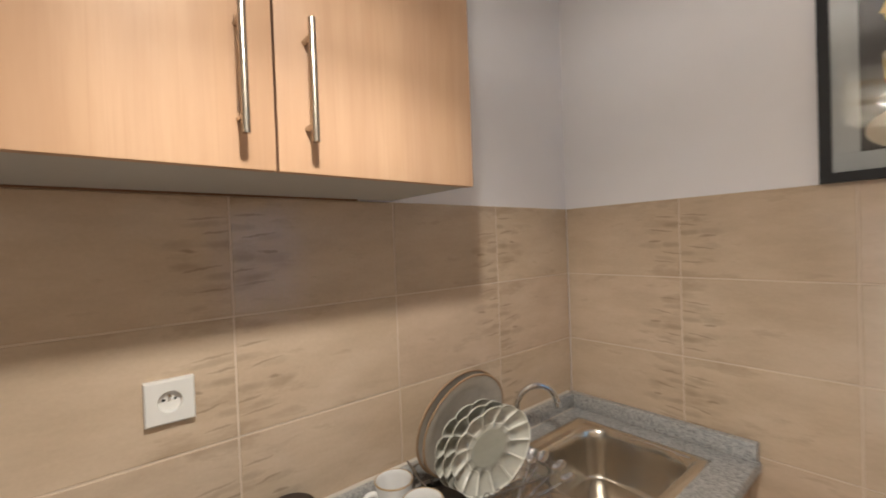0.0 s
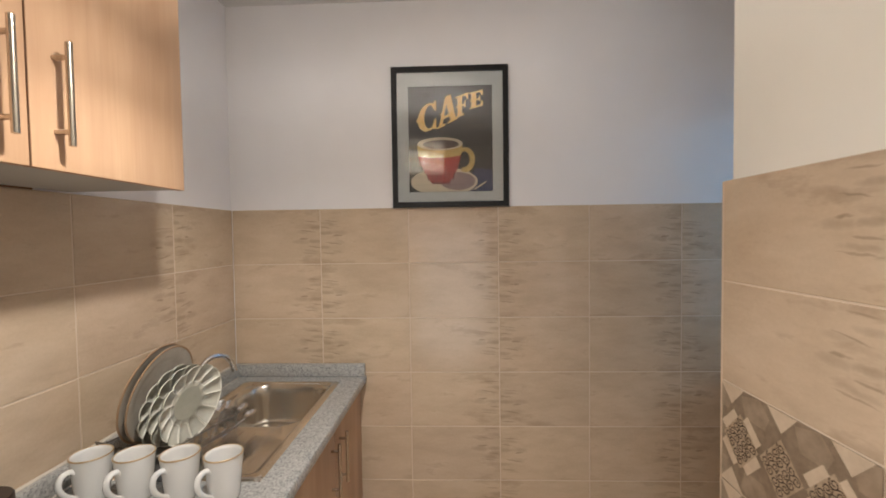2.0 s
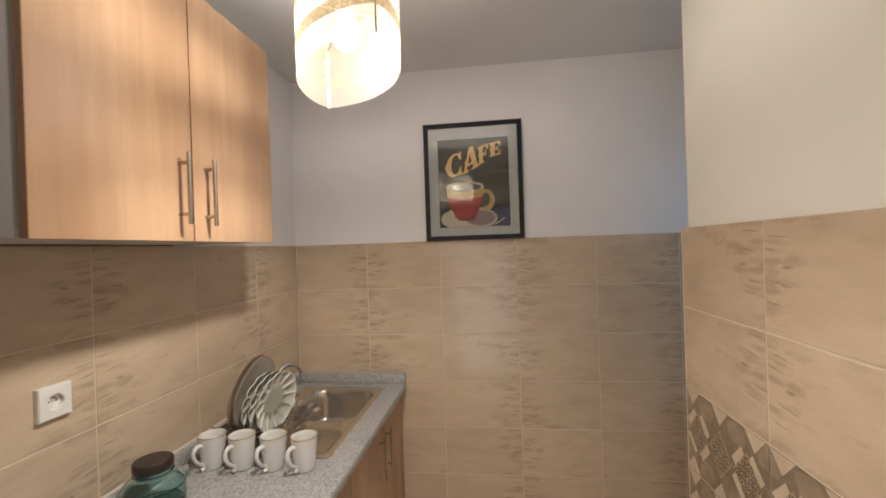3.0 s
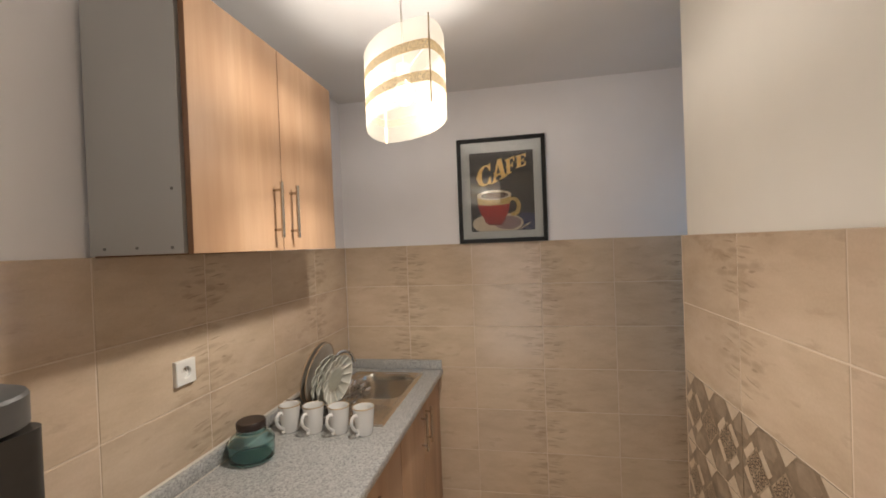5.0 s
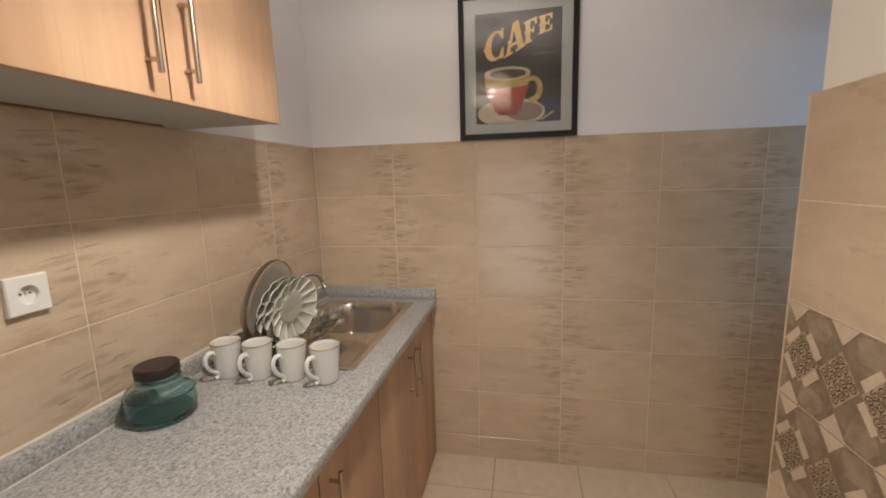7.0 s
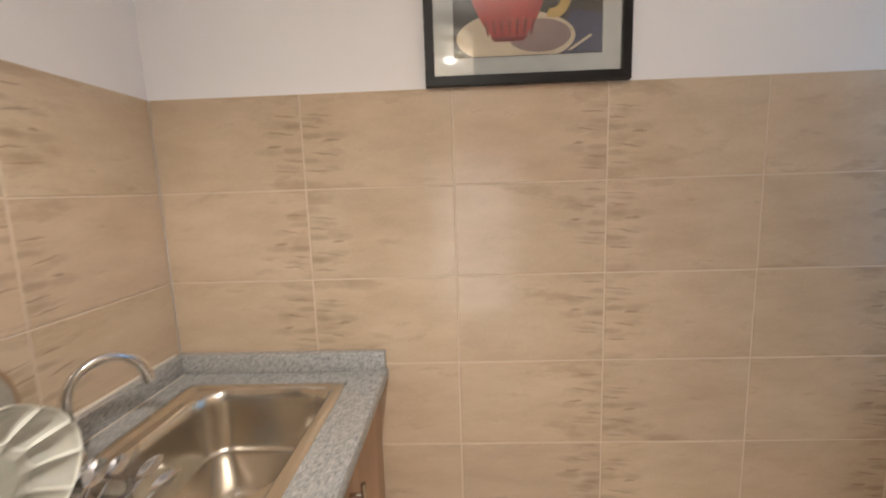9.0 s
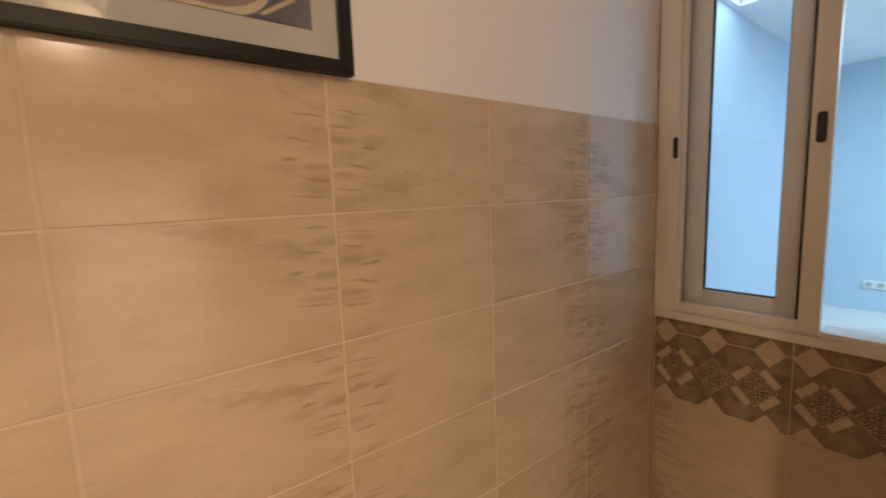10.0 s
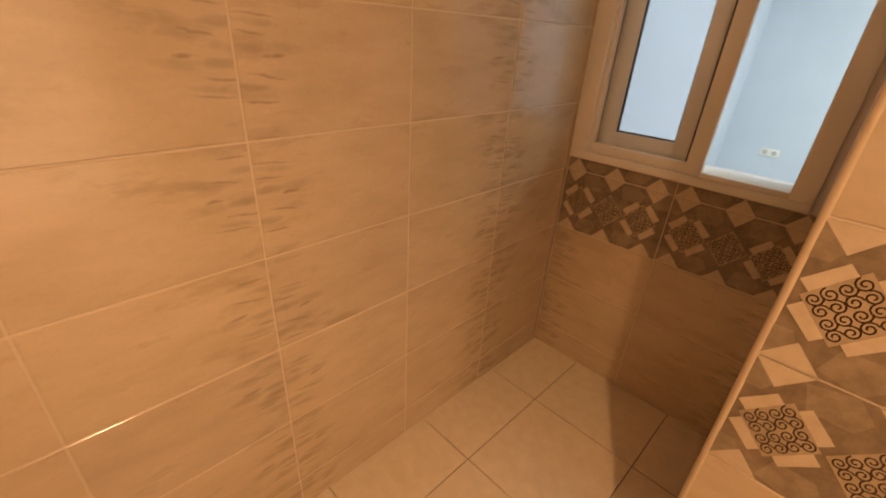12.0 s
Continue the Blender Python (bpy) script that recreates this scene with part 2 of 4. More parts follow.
def shade_mat(name, color, glow, scatter, weave_gap, grain, contrast):
    """Lit fabric shade: its weave lets some of the bulb's light straight through, an added glow stands in for light
    caught in the threads.
    """
    m = bpy.data.materials.new(name)
    m.use_nodes = True
    nt = m.node_tree
    nt.nodes.remove(nt.nodes["Principled BSDF"])
    df, tl, em, mx, ad, gap, out = (nt.nodes.new("ShaderNode" + k) for k in ("BsdfDiffuse", "BsdfTranslucent", "Emission", "MixShader", "AddShader", "BsdfTransparent", "MixShader"))
    weave = fbm(nt, coords(nt, (1, 1, 1)), grain, 3)
    tone = ramp(nt, weave, [(0.40, tuple(c * contrast for c in color)), (0.60, color)])
    thin = mixed(nt, 1.0, tone, (scatter,) * 3, "MULTIPLY")
    nt.links.new(tone, em.inputs[0])
    nt.links.new(thin, df.inputs[0])
    nt.links.new(thin, tl.inputs[0])
    em.inputs[1].default_value = glow
    mx.inputs[0].default_value = 0.5
    nt.links.new(df.outputs[0], mx.inputs[1])
    nt.links.new(tl.outputs[0], mx.inputs[2])
    nt.links.new(mx.outputs[0], ad.inputs[0])
    nt.links.new(em.outputs[0], ad.inputs[1])
    out.inputs[0].default_value = weave_gap
    nt.links.new(ad.outputs[0], out.inputs[1])
    nt.links.new(gap.outputs[0], out.inputs[2])
    nt.links.new(out.outputs[0], nt.nodes["Material Output"].inputs[0])
    return m


def glow_mat(name, color, strength):
    m, nt, b = mat(name, color, 0.5)
    b.inputs["Emission Color"].default_value, b.inputs["Emission Strength"].default_value = (*color, 1), strength
    return m


TILE = tile_mat()
GROUT = paint_mat("pale_grout", (0.665, 0.55, 0.43), 0.8)
# One white paint with light mixed in: first cool daylight, then warm light.
PAINT = paint_mat("white_wall_paint", (0.86, 0.835, 0.845))
WARM_LIT = paint_mat("warm_lit_wall_paint", (0.86, 0.82, 0.75))
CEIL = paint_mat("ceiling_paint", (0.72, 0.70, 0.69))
BLUE = paint_mat("blue_grey_paint", (0.53, 0.66, 0.76))
FLOOR = printed_mat("cream_floor_tile", (0.69, 0.56, 0.41), (0.77, 0.64, 0.48), 0.45)
PALE_FLOOR = printed_mat("white_stone_floor", (0.72, 0.70, 0.66), (0.80, 0.78, 0.74), 0.4)
JOINT = paint_mat("brown_floor_joint", (0.30, 0.22, 0.145), 0.8)
DECO_BROWN = printed_mat("printed_brown", (0.155, 0.112, 0.075), (0.30, 0.222, 0.155))
DECO_MID = printed_mat("printed_taupe", (0.22, 0.162, 0.112), (0.37, 0.28, 0.20))
DECO_LIGHT = printed_mat("printed_cream", (0.51, 0.40, 0.29), (0.63, 0.515, 0.39))
DECO_SCROLL = printed_mat("printed_sand", (0.36, 0.27, 0.18), (0.46, 0.35, 0.25))
DECO_INK = mat("raised_dark_scroll", (0.055, 0.030, 0.016), 0.35)[0]
TRIM = mat("beige_corner_trim", (0.62, 0.49, 0.36), 0.35)[0]
WOOD = wood_mat("oak_laminate", (0.515, 0.32, 0.19), (0.62, 0.41, 0.265), (0.37, 0.21, 0.12))
EDGE = mat("brown_door_edging", (0.22, 0.115, 0.06), 0.5)[0]
GREYBOARD = paint_mat("grey_melamine", (0.47, 0.46, 0.44), 0.5)
SCREW = mat("grey_screw_cap", (0.18, 0.17, 0.16), 0.4)[0]
STEEL = steel_mat("brushed_steel")
NICKEL = mat("satin_nickel", (0.47, 0.41, 0.345), 0.26, 1.0)[0]
CHROME = mat("chrome", (0.80, 0.80, 0.80), 0.08, 1.0)[0]
WIRE = mat("grey_wire", (0.26, 0.24, 0.22), 0.28, 0.9)[0]
GRANITE = granite_mat()
CAULK = mat("white_caulk", (0.66, 0.60, 0.52), 0.6)[0]
PORCELAIN = mat("white_porcelain", (0.76, 0.745, 0.725), 0.12)[0]
GILT = mat("gilt_rim", (0.50, 0.36, 0.21), 0.3, 0.3)[0]
STONEWARE = printed_mat("grey_green_glaze", (0.45, 0.435, 0.37), (0.56, 0.54, 0.465), 0.15)
# Ridges lighter than the hollows: the light they catch is in this glaze.
RIDGE = printed_mat("lit_ridge_glaze", (0.70, 0.68, 0.60), (0.80, 0.78, 0.70), 0.2)
WELL = printed_mat("sage_glaze_centre", (0.43, 0.425, 0.345), (0.51, 0.50, 0.42), 0.2)
PLATTER = printed_mat("taupe_glaze", (0.44, 0.40, 0.345), (0.54, 0.495, 0.43), 0.2)
PLATTER_RIM = mat("brown_plate_rim", (0.38, 0.25, 0.15), 0.3)[0]
TEAL = glass_mat("teal_glass", (0.52, 0.80, 0.80))
TEAL_PALE = glass_mat("pale_teal_glass", (0.80, 0.93, 0.93))
CLEAR = pane_mat("clear_drinking_glass", (0.975, 0.975, 0.98), 0.05, 0.4)
LID = printed_mat("dark_brown_lid", (0.020, 0.012, 0.010), (0.035, 0.022, 0.018), 0.4)
PLASTIC = mat("white_socket_plastic", (0.78, 0.76, 0.72), 0.3)[0]
BLACK = mat("black_frame", (0.009, 0.008, 0.008), 0.42, 0.0, 0.3)[0]
HOLE = mat("near_black", (0.01, 0.01, 0.01), 0.8)[0]
ALU = mat("white_lacquered_aluminium", (0.82, 0.78, 0.72), 0.35)[0]
GASKET = mat("black_gasket", (0.02, 0.02, 0.022), 0.6)[0]
PANE = pane_mat("window_glass", (0.97, 0.985, 1.0), 0.03, 0.6)
PICGLASS = pane_mat("picture_glass", (1, 1, 1), 0.065, 0.8)
MAT_BOARD = printed_mat("pale_grey_mount", (0.44, 0.46, 0.45), (0.50, 0.52, 0.51), 0.7)
FRIDGE = printed_mat("dark_grey_enamel", (0.030, 0.028, 0.026), (0.042, 0.039, 0.036), 0.38)
FRIDGE_TOP = printed_mat("grey_plastic_cover", (0.085, 0.085, 0.085), (0.11, 0.11, 0.108), 0.45)
WHITEMARK = mat("white_marking", (0.7, 0.7, 0.68), 0.5)[0]
SHADE = shade_mat("cream_lamp_fabric", (1.0, 0.90, 0.74), 0.40, 0.20, 0.52, 60, 0.95)
BAND = shade_mat("gold_lamp_band", (0.86, 0.52, 0.18), 0.75, 0.03, 0.22, 260, 0.45)
BULB = glow_mat("lit_bulb", (1.0, 0.88, 0.72), 3)


# ---------------------------------------------------------------- mesh helpers
def mesh_of(name, bm, material, smooth=None):
    me = bpy.data.meshes.new(name)
    bm.normal_update()
    bm.to_mesh(me)
    bm.free()
    for m in material if isinstance(material, (list, tuple)) else [material]:
        me.materials.append(m)
    if smooth is not None:
        me.polygons.foreach_set("use_smooth", [True] * len(me.polygons))
        me.set_sharp_from_angle(angle=radians(smooth))
    return me


def part(name, bm, material, parent, label="", smooth=35, at=None):
    ob = new(name, bm if isinstance(bm, bpy.types.Mesh) else mesh_of(name, bm, material, smooth))
    ob.parent = parent
    if at is not None:
        ob.matrix_basis = at
    return tagged(ob, label)


def thing(name, place, label, category, group="", kind=""):
    ob = new(name)
    ob.empty_display_size = 0.05
    ob.matrix_basis = place if isinstance(place, Matrix) else Matrix.Translation(place)
    return tagged(ob, label, category, group, kind)


def solid(name, bm, material, label, category, kind="", at=None, smooth=35, group=""):
    ob = new(name, mesh_of(name, bm, material, smooth))
    if at is not None:
        ob.matrix_basis = at
    return tagged(ob, label, category, group, kind)


def box(lo, hi, bevel=0.0, seg=2):
    bm = bmesh.new()
    c, s = [(a + b) / 2 for a, b in zip(lo, hi)], [b - a for a, b in zip(lo, hi)]
    bmesh.ops.create_cube(bm, size=1, matrix=Matrix.LocRotScale(c, None, s))
    if bevel:
        bmesh.ops.bevel(bm, geom=bm.edges[:], offset=bevel, segments=seg, affect="EDGES", profile=0.5)
    return bm


def joined(*bms):
    out = bmesh.new()
    for bm in bms:
        me = bpy.data.meshes.new("tmp")
        bm.to_mesh(me)
        bm.free()
        out.from_mesh(me)
        bpy.data.meshes.remove(me)
    return out


def moved(bm, m):
    bmesh.ops.transform(bm, matrix=m, verts=bm.verts)
    return bm


def lathe(profile, seg=40):
    """Turn a profile of (radius, height) round z."""
    bm = bmesh.new()
    rings = []
    for r, z in profile:
        if r < 1e-6:
            rings.append([bm.verts.new((0, 0, z))])
        else:
            rings.append([bm.verts.new((r * math.cos(2 * math.pi * k / seg), r * math.sin(2 * math.pi * k / seg), z)) for k in range(seg)])
    for a, b in zip(rings, rings[1:]):
        for k in range(seg):
            j = (k + 1) % seg
            if len(a) == 1 and len(b) > 1:
                bm.faces.new((a[0], b[j], b[k]))
            elif len(b) == 1 and len(a) > 1:
                bm.faces.new((a[k], a[j], b[0]))
            elif len(a) > 1:
                bm.faces.new((a[k], a[j], b[j], b[k]))
    bmesh.ops.recalc_face_normals(bm, faces=bm.faces)
    return bm


def tube(pts, r, seg=10, closed=False, flat=1.0):
    """A round rod along points."""
    bm = bmesh.new()
    pts = [Vector(p) for p in pts]
    n = len(pts)
    rings, side = [], None
    for i, p in enumerate(pts):
        a = pts[i - 1] if i or closed else p
        b = pts[(i + 1) % n] if i < n - 1 or closed else p
        d = (b - a).normalized()
        if side is None:
            side = d.orthogonal().normalized()
        side = (side - d * side.dot(d)).normalized()
        up = d.cross(side)
        rings.append([bm.verts.new(p + r * (math.cos(2 * math.pi * k / seg) * side + flat * math.sin(2 * math.pi * k / seg) * up)) for k in range(seg)])
    for a, b in list(zip(rings, rings[1:])) + ([(rings[-1], rings[0])] if closed else []):
        for k in range(seg):
            j = (k + 1) % seg
            bm.faces.new((a[k], a[j], b[j], b[k]))
    if not closed:
        bm.faces.new(rings[0][::-1])
        bm.faces.new(rings[-1])
    bmesh.ops.recalc_face_normals(bm, faces=bm.faces)
    return bm


def prism(outline, depth, lift=0.0):
    """A flat outline in x, y, raised from lift to lift + depth along z."""
    bm = bmesh.new()
    lo = [bm.verts.new((x, y, lift)) for x, y in outline]
    hi = [bm.verts.new((x, y, lift + depth)) for x, y in outline]
    n = len(lo)
    bm.faces.new(lo[::-1])
    bm.faces.new(hi)
    for i in range(n):
        bm.faces.new((lo[i], lo[(i + 1) % n], hi[(i + 1) % n], hi[i]))
    bmesh.ops.recalc_face_normals(bm, faces=bm.faces)
    return bm


def oval(cx, cy, rx, ry, n=36, a0=0.0, a1=360.0):
    return [(cx + rx * math.cos(radians(a0 + (a1 - a0) * k / n)), cy + ry * math.sin(radians(a0 + (a1 - a0) * k / n))) for k in range(n)]


def rounded(x0, x1, y0, y1, r, n=6):
    out = []
    for cx, cy, a in ((x1 - r, y1 - r, 0), (x0 + r, y1 - r, 90), (x0 + r, y0 + r, 180), (x1 - r, y0 + r, 270)):
        out += [(cx + r * math.cos(radians(a + 90 * k / n)), cy + r * math.sin(radians(a + 90 * k / n))) for k in range(n + 1)]
    return out


# ---------------------------------------------------------------- room shell
TOP, CEILING = 1.62, 2.54          # tiled up to TOP
E, N, S, P, A, WEST = 1.45, 1.027, -1.43, -0.672, 0.645, -1.70   # faces of the tiles; P partition, A alcove side
T = 0.009                           # tile thickness


def wall(name, lo, hi, material, label):
    return solid(name, box(lo, hi), material, label, "wall", "structure")


wall_east = wall("wall_east", (E + T, S - 0.18, 0), (E + 0.2, N + 0.2, CEILING), PAINT, "white painted wall above beige stone-look tiles")
wall_north = wall("wall_north", (WEST, N + T, 0), (E + T, N + 0.2, CEILING), PAINT, "white painted kitchen wall, beige tiles below")
# Out of view: the opening is made up to hold the fill light.
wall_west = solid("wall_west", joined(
    box((WEST - 0.15, P - 0.02, 0), (WEST, -0.36, CEILING)), box((WEST - 0.15, 0.76, 0), (WEST, N + 0.2, CEILING)), box((WEST - 0.15, -0.36, 2.10), (WEST, 0.76, CEILING))), WARM_LIT,
    "unseen plain cream wall with an opening added for the fill light", "wall", "structure")
wall_hall = wall("wall_hall", (WEST - 1.30, P - 0.02, 0), (WEST - 1.15, N + 0.2, CEILING), WARM_LIT, "unseen plain cream wall behind the added opening")
wall_partition = wall("wall_partition", (WEST, S - 0.18, 0), (A - 0.02, P - 0.016, CEILING), WARM_LIT, "white partition wall, warm light in its paint tone, with tiled lower part")
WX0, WX1, WZ0, WZ1 = 0.680, 1.446, 0.918, 2.16
wall_south = solid("wall_south", joined(
    box((A - 0.02, S - 0.18, 0), (E + T, S - T, WZ0)), box((A - 0.02, S - 0.18, WZ1), (E + T, S - T, CEILING)),
    box((A - 0.02, S - 0.18, WZ0), (WX0, S - T, WZ1)), box((WX1, S - 0.18, WZ0), (E + T, S - T, WZ1))), PAINT,
    "white wall round the window over a patterned tile band", "wall", "structure")
floor = solid("floor", box((WEST - 1.30, S - 0.18, -0.12), (E + 0.2, N + 0.2, -0.006)), JOINT, "cream square floor tiles with dark thin joints", "floor", "structure")
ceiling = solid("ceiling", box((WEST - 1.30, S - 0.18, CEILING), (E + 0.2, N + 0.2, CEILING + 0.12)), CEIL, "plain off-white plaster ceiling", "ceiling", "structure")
corner_trim = solid("trim", joined(moved(lathe([(0.0, 0.0), (0.0085, 0.0), (0.0085, TOP - 0.002), (0.0, TOP - 0.002)], 16), Matrix.Translation((A - 0.0075, P - 0.0075, 0)))),
                    TRIM, "beige rounded corner trim on the tiled partition edge", "trim", "structure")

# neighbouring room seen through the window
FX0, FX1, FY, FC = FAR_X0, FAR_X1, -6.15, 2.62
wall_far = wall("wall_far", (FX0 - 0.1, FY - 0.15, 0), (FX1 + 0.1, FY, FC), BLUE, "blue-grey painted wall of the neighbouring room")
far_floor = solid("far_floor", box((FX0 - 0.1, FY - 0.15, -0.12), (FX1 + 0.15, S - 0.18, 0.0)), PALE_FLOOR, "pale floor of the neighbouring room", "floor", "structure")
# The larger opening is made up for the added light above it.
far_ceiling = solid("far_ceiling", joined(
    box((FX0 - 0.1, FY - 0.15, FC), (FX1 + 0.15, -5.4, FC + 0.1)), box((FX0 - 0.1, -3.6, FC), (FX1 + 0.15, -3.42, FC + 0.1)),
    box((FX0 - 0.1, -5.4, FC), (-1.3, -3.6, FC + 0.1)), box((0.3, -5.4, FC), (FX1 + 0.15, -3.6, FC + 0.1)), box((FX0 - 0.1, -2.18, FC), (FX1 + 0.15, S - 0.18, FC + 0.1)),
    box((FX0 - 0.1, -3.42, FC), (1.24, -2.18, FC + 0.1)), box((1.88, -3.42, FC), (FX1 + 0.15, -2.18, FC + 0.1))), PAINT,
    "white ceiling of the neighbouring room with a skylight and an added opening", "ceiling", "structure")
wall_far_east = wall("wall_far_east", (FX1, FY, 0), (FX1 + 0.15, S - 0.18, FC), BLUE, "blue-grey side wall of the neighbouring room")
wall_far_west = wall("wall_far_west", (FX0 - 0.15, FY, 0), (FX0, S - 0.18, FC), BLUE, "blue-grey side wall of the neighbouring room")
wall_far_near = solid("wall_far_near", joined(box((FX0, S - 0.20, 0), (WX0 - 0.03, S - 0.181, FC)), box((WX1 + 0.03, S - 0.20, 0), (FX1, S - 0.181, FC))), BLUE,
                      "blue-grey wall behind the kitchen", "wall", "structure")


# ---------------------------------------------------------------- worktop, splashback, sink
CT, CY0 = 0.86, 0.421
SX0, SX1, SY0, SY1 = 0.610, 1.352, 0.515, 0.940
X0 = -0.66
front = [(CY0 + 0.010, CT - 0.036), (CY0 + 0.002, CT - 0.033), (CY0, CT - 0.028), (CY0, CT - 0.008), (CY0 + 0.003, CT - 0.002), (CY0 + 0.010, CT), (SY0 + 0.008, CT), (SY0 + 0.008, CT - 0.036)]
nose = bmesh.new()
ends = [[nose.verts.new((x, y, z)) for y, z in front] for x in (X0, E - 0.002)]
nose.faces.new(ends[0]), nose.faces.new(ends[1][::-1])
for i in range(len(front)):
    j = (i + 1) % len(front)
    nose.faces.new((ends[0][i], ends[0][j], ends[1][j], ends[1][i]))
bmesh.ops.recalc_face_normals(nose, faces=nose.faces)
worktop = solid("worktop", joined(nose,
    box((X0, SY0 + 0.008, CT - 0.036), (SX0 + 0.008, N - 0.002, CT)), box((SX1 - 0.008, SY0 + 0.008, CT - 0.036), (E - 0.002, N - 0.002, CT)),
    box((SX0 + 0.008, SY1 - 0.008, CT - 0.036), (SX1 - 0.008, N - 0.002, CT))), GRANITE,
    "speckled grey granite kitchen worktop with inset sink", "worktop")
splash_a = solid("splashback", box((X0, N - 0.027, CT + 0.0005), (E - 0.030, N - 0.002, CT + 0.054), 0.003), GRANITE, "low grey granite splashback strip along the tiles", "splashback")
splash_b = solid("splashback", box((E - 0.029, CY0 + 0.004, CT + 0.0005), (E - 0.002, N - 0.003, CT + 0.054), 0.003), GRANITE, "short grey granite splashback strip at the end wall", "splashback")
caulk = solid("trim", joined(tube([(X0, N - 0.004, CT + 0.055), (E - 0.03, N - 0.004, CT + 0.055)], 0.005, 8), tube([(X0, N - 0.028, CT + 0.001), (E - 0.03, N - 0.028, CT + 0.001)], 0.0022, 6)), CAULK, "off-white sealant line along the splashback", "sealant", "structure")


def sink_height(x, y):
    """Pressed steel: raised rim, ribbed drainer, deep bowl."""
    def slab(d, w):
        t = min(1, max(0, d / w))
        return t * t * (3 - 2 * t)
    def inset(x0, x1, y0, y1, r):
        cx, cy = max(x0 + r, min(x1 - r, x)), max(y0 + r, min(y1 - r, y))
        inside = min(x - x0, x1 - x, y - y0, y1 - y)
        d = math.hypot(x - cx, y - cy)
        return r - d if d > 0 else inside
    z = 0.006 - 0.006 * (1 - slab(inset(SX0, SX1, SY0, SY1, 0.02), 0.007))
    z -= 0.007 * slab(inset(SX0 + 0.022, SX1 - 0.022, SY0 + 0.022, SY1 - 0.022, 0.03) , 0.012)
    z -= 0.150 * slab(inset(0.925, 1.324, SY0 + 0.029, SY1 - 0.056, 0.085), 0.034)
    if 0.66 < x < 0.90 and SY0 + 0.06 < y < SY1 - 0.07:
        rib = max(0.0, math.cos((y - SY0) * 2 * math.pi / 0.046)) ** 3
        z += 0.0026 * rib * slab(min(x - 0.66, 0.90 - x), 0.02)
    return CT + z


sink = thing("kitchen_sink", (0, 0, 0), "brushed stainless steel inset sink with ribbed drainer", "sink")
bm = bmesh.new()
NX, NY = 150, 92
grid = [[bm.verts.new((x, y, sink_height(x, y))) for y in np.linspace(SY0, SY1, NY)] for x in np.linspace(SX0, SX1, NX)]
for i in range(NX - 1):
    for j in range(NY - 1):
        bm.faces.new((grid[i][j], grid[i + 1][j], grid[i + 1][j + 1], grid[i][j + 1]))
part("basin", bm, STEEL, sink, smooth=60)
part("drain", moved(lathe([(0.0, 0.004), (0.012, 0.004), (0.014, 0.006), (0.036, 0.006), (0.040, 0.001), (0.040, -0.01)], 28), Matrix.Translation((1.12, 0.70, CT - 0.151))), CHROME, sink, "round chrome drain")

tap = thing("kitchen_tap", (0.985, 0.915, CT + 0.005), "chrome gooseneck kitchen tap behind the dish rack", "tap")
part("base", lathe([(0.0, 0.0), (0.025, 0.0), (0.025, 0.006), (0.018, 0.012), (0.017, 0.050), (0.012, 0.058), (0.0, 0.058)], 28), CHROME, tap)
path = [(0, 0, 0.04), (0, 0, 0.09), (0, 0, 0.135)] + [((1 - math.cos(a)) * 0.056, -(1 - math.cos(a)) * 0.034, 0.135 + 0.066 * math.sin(a)) for a in [radians(k) for k in range(12, 169, 12)]]
tip = path[-1]
part("spout", tube(path, 0.0095, 14), CHROME, tap)
part("nozzle", tube([tip, (tip[0] + 0.004, tip[1] - 0.002, tip[2] - 0.020)], 0.0115, 16), CHROME, tap)
part("lever", tube([(-0.012, 0.0, 0.035), (-0.035, 0.0, 0.045), (-0.060, 0.0, 0.060)], 0.005, 10), CHROME, tap)


# ---------------------------------------------------------------- cabinets
def bar_handle(length, parent, x, y, z):
    """Bar pull on two posts; its bar stands off the door towards -y."""
    h = part("handle", tube([(0, -0.030, 0), (0, -0.030, length)], 0.0058, 14), NICKEL, parent, "satin nickel bar handle", at=Matrix.Translation((x, y, z)))
    for dz in (length * 0.14, length * 0.86):
        part("post", tube([(0, 0.0, dz), (0, -0.030, dz)], 0.0048, 10), NICKEL, h)
    return h


def door_leaf(parent, x0, x1, z0, z1, y, handle_x, handle_z, length, label):
    d = part("door", joined(box((x0 + 0.0022, y, z0), (x1 - 0.0022, y + 0.018, z1), 0.0012, 2)), WOOD, parent, label)
    for e in (x0 + 0.0015, x1 - 0.0021):
        part("edging", box((e, y + 0.001, z0 + 0.001), (e + 0.0006, y + 0.017, z1 - 0.001)), EDGE, d)
    bar_handle(length, d, handle_x, y, handle_z)
    return d


CX0, CX1, CXM, CZ0, CZ1, CY = -0.162, 0.638, 0.240, 1.620, 2.300, 0.707
cab = thing("wall_cabinet", (0, 0, 0), "two-door oak laminate wall cabinet with grey sides", "wall cabinet")
for x in (CX0, CX1 - 0.018):
    side = part("side_panel", box((x, CY + 0.028, CZ0 + 0.002), (x + 0.018, N - 0.008, CZ1), 0.0008, 1), GREYBOARD, cab, "grey melamine side panel")
    if x == CX0:
        for y, z in ((CY + 0.055, CZ0 + 0.165), (CY + 0.06, CZ0 + 0.017), (CY + 0.165, CZ0 + 0.019), (CY + 0.265, CZ0 + 0.019)):
            part("screw_cap", moved(lathe([(0, 0), (0.0042, 0), (0.0042, 0.0015), (0, 0.0015)], 12), Matrix.Translation((x, y, z)) @ pose(0, 0, 0, 0, -90, 0)), SCREW, side)
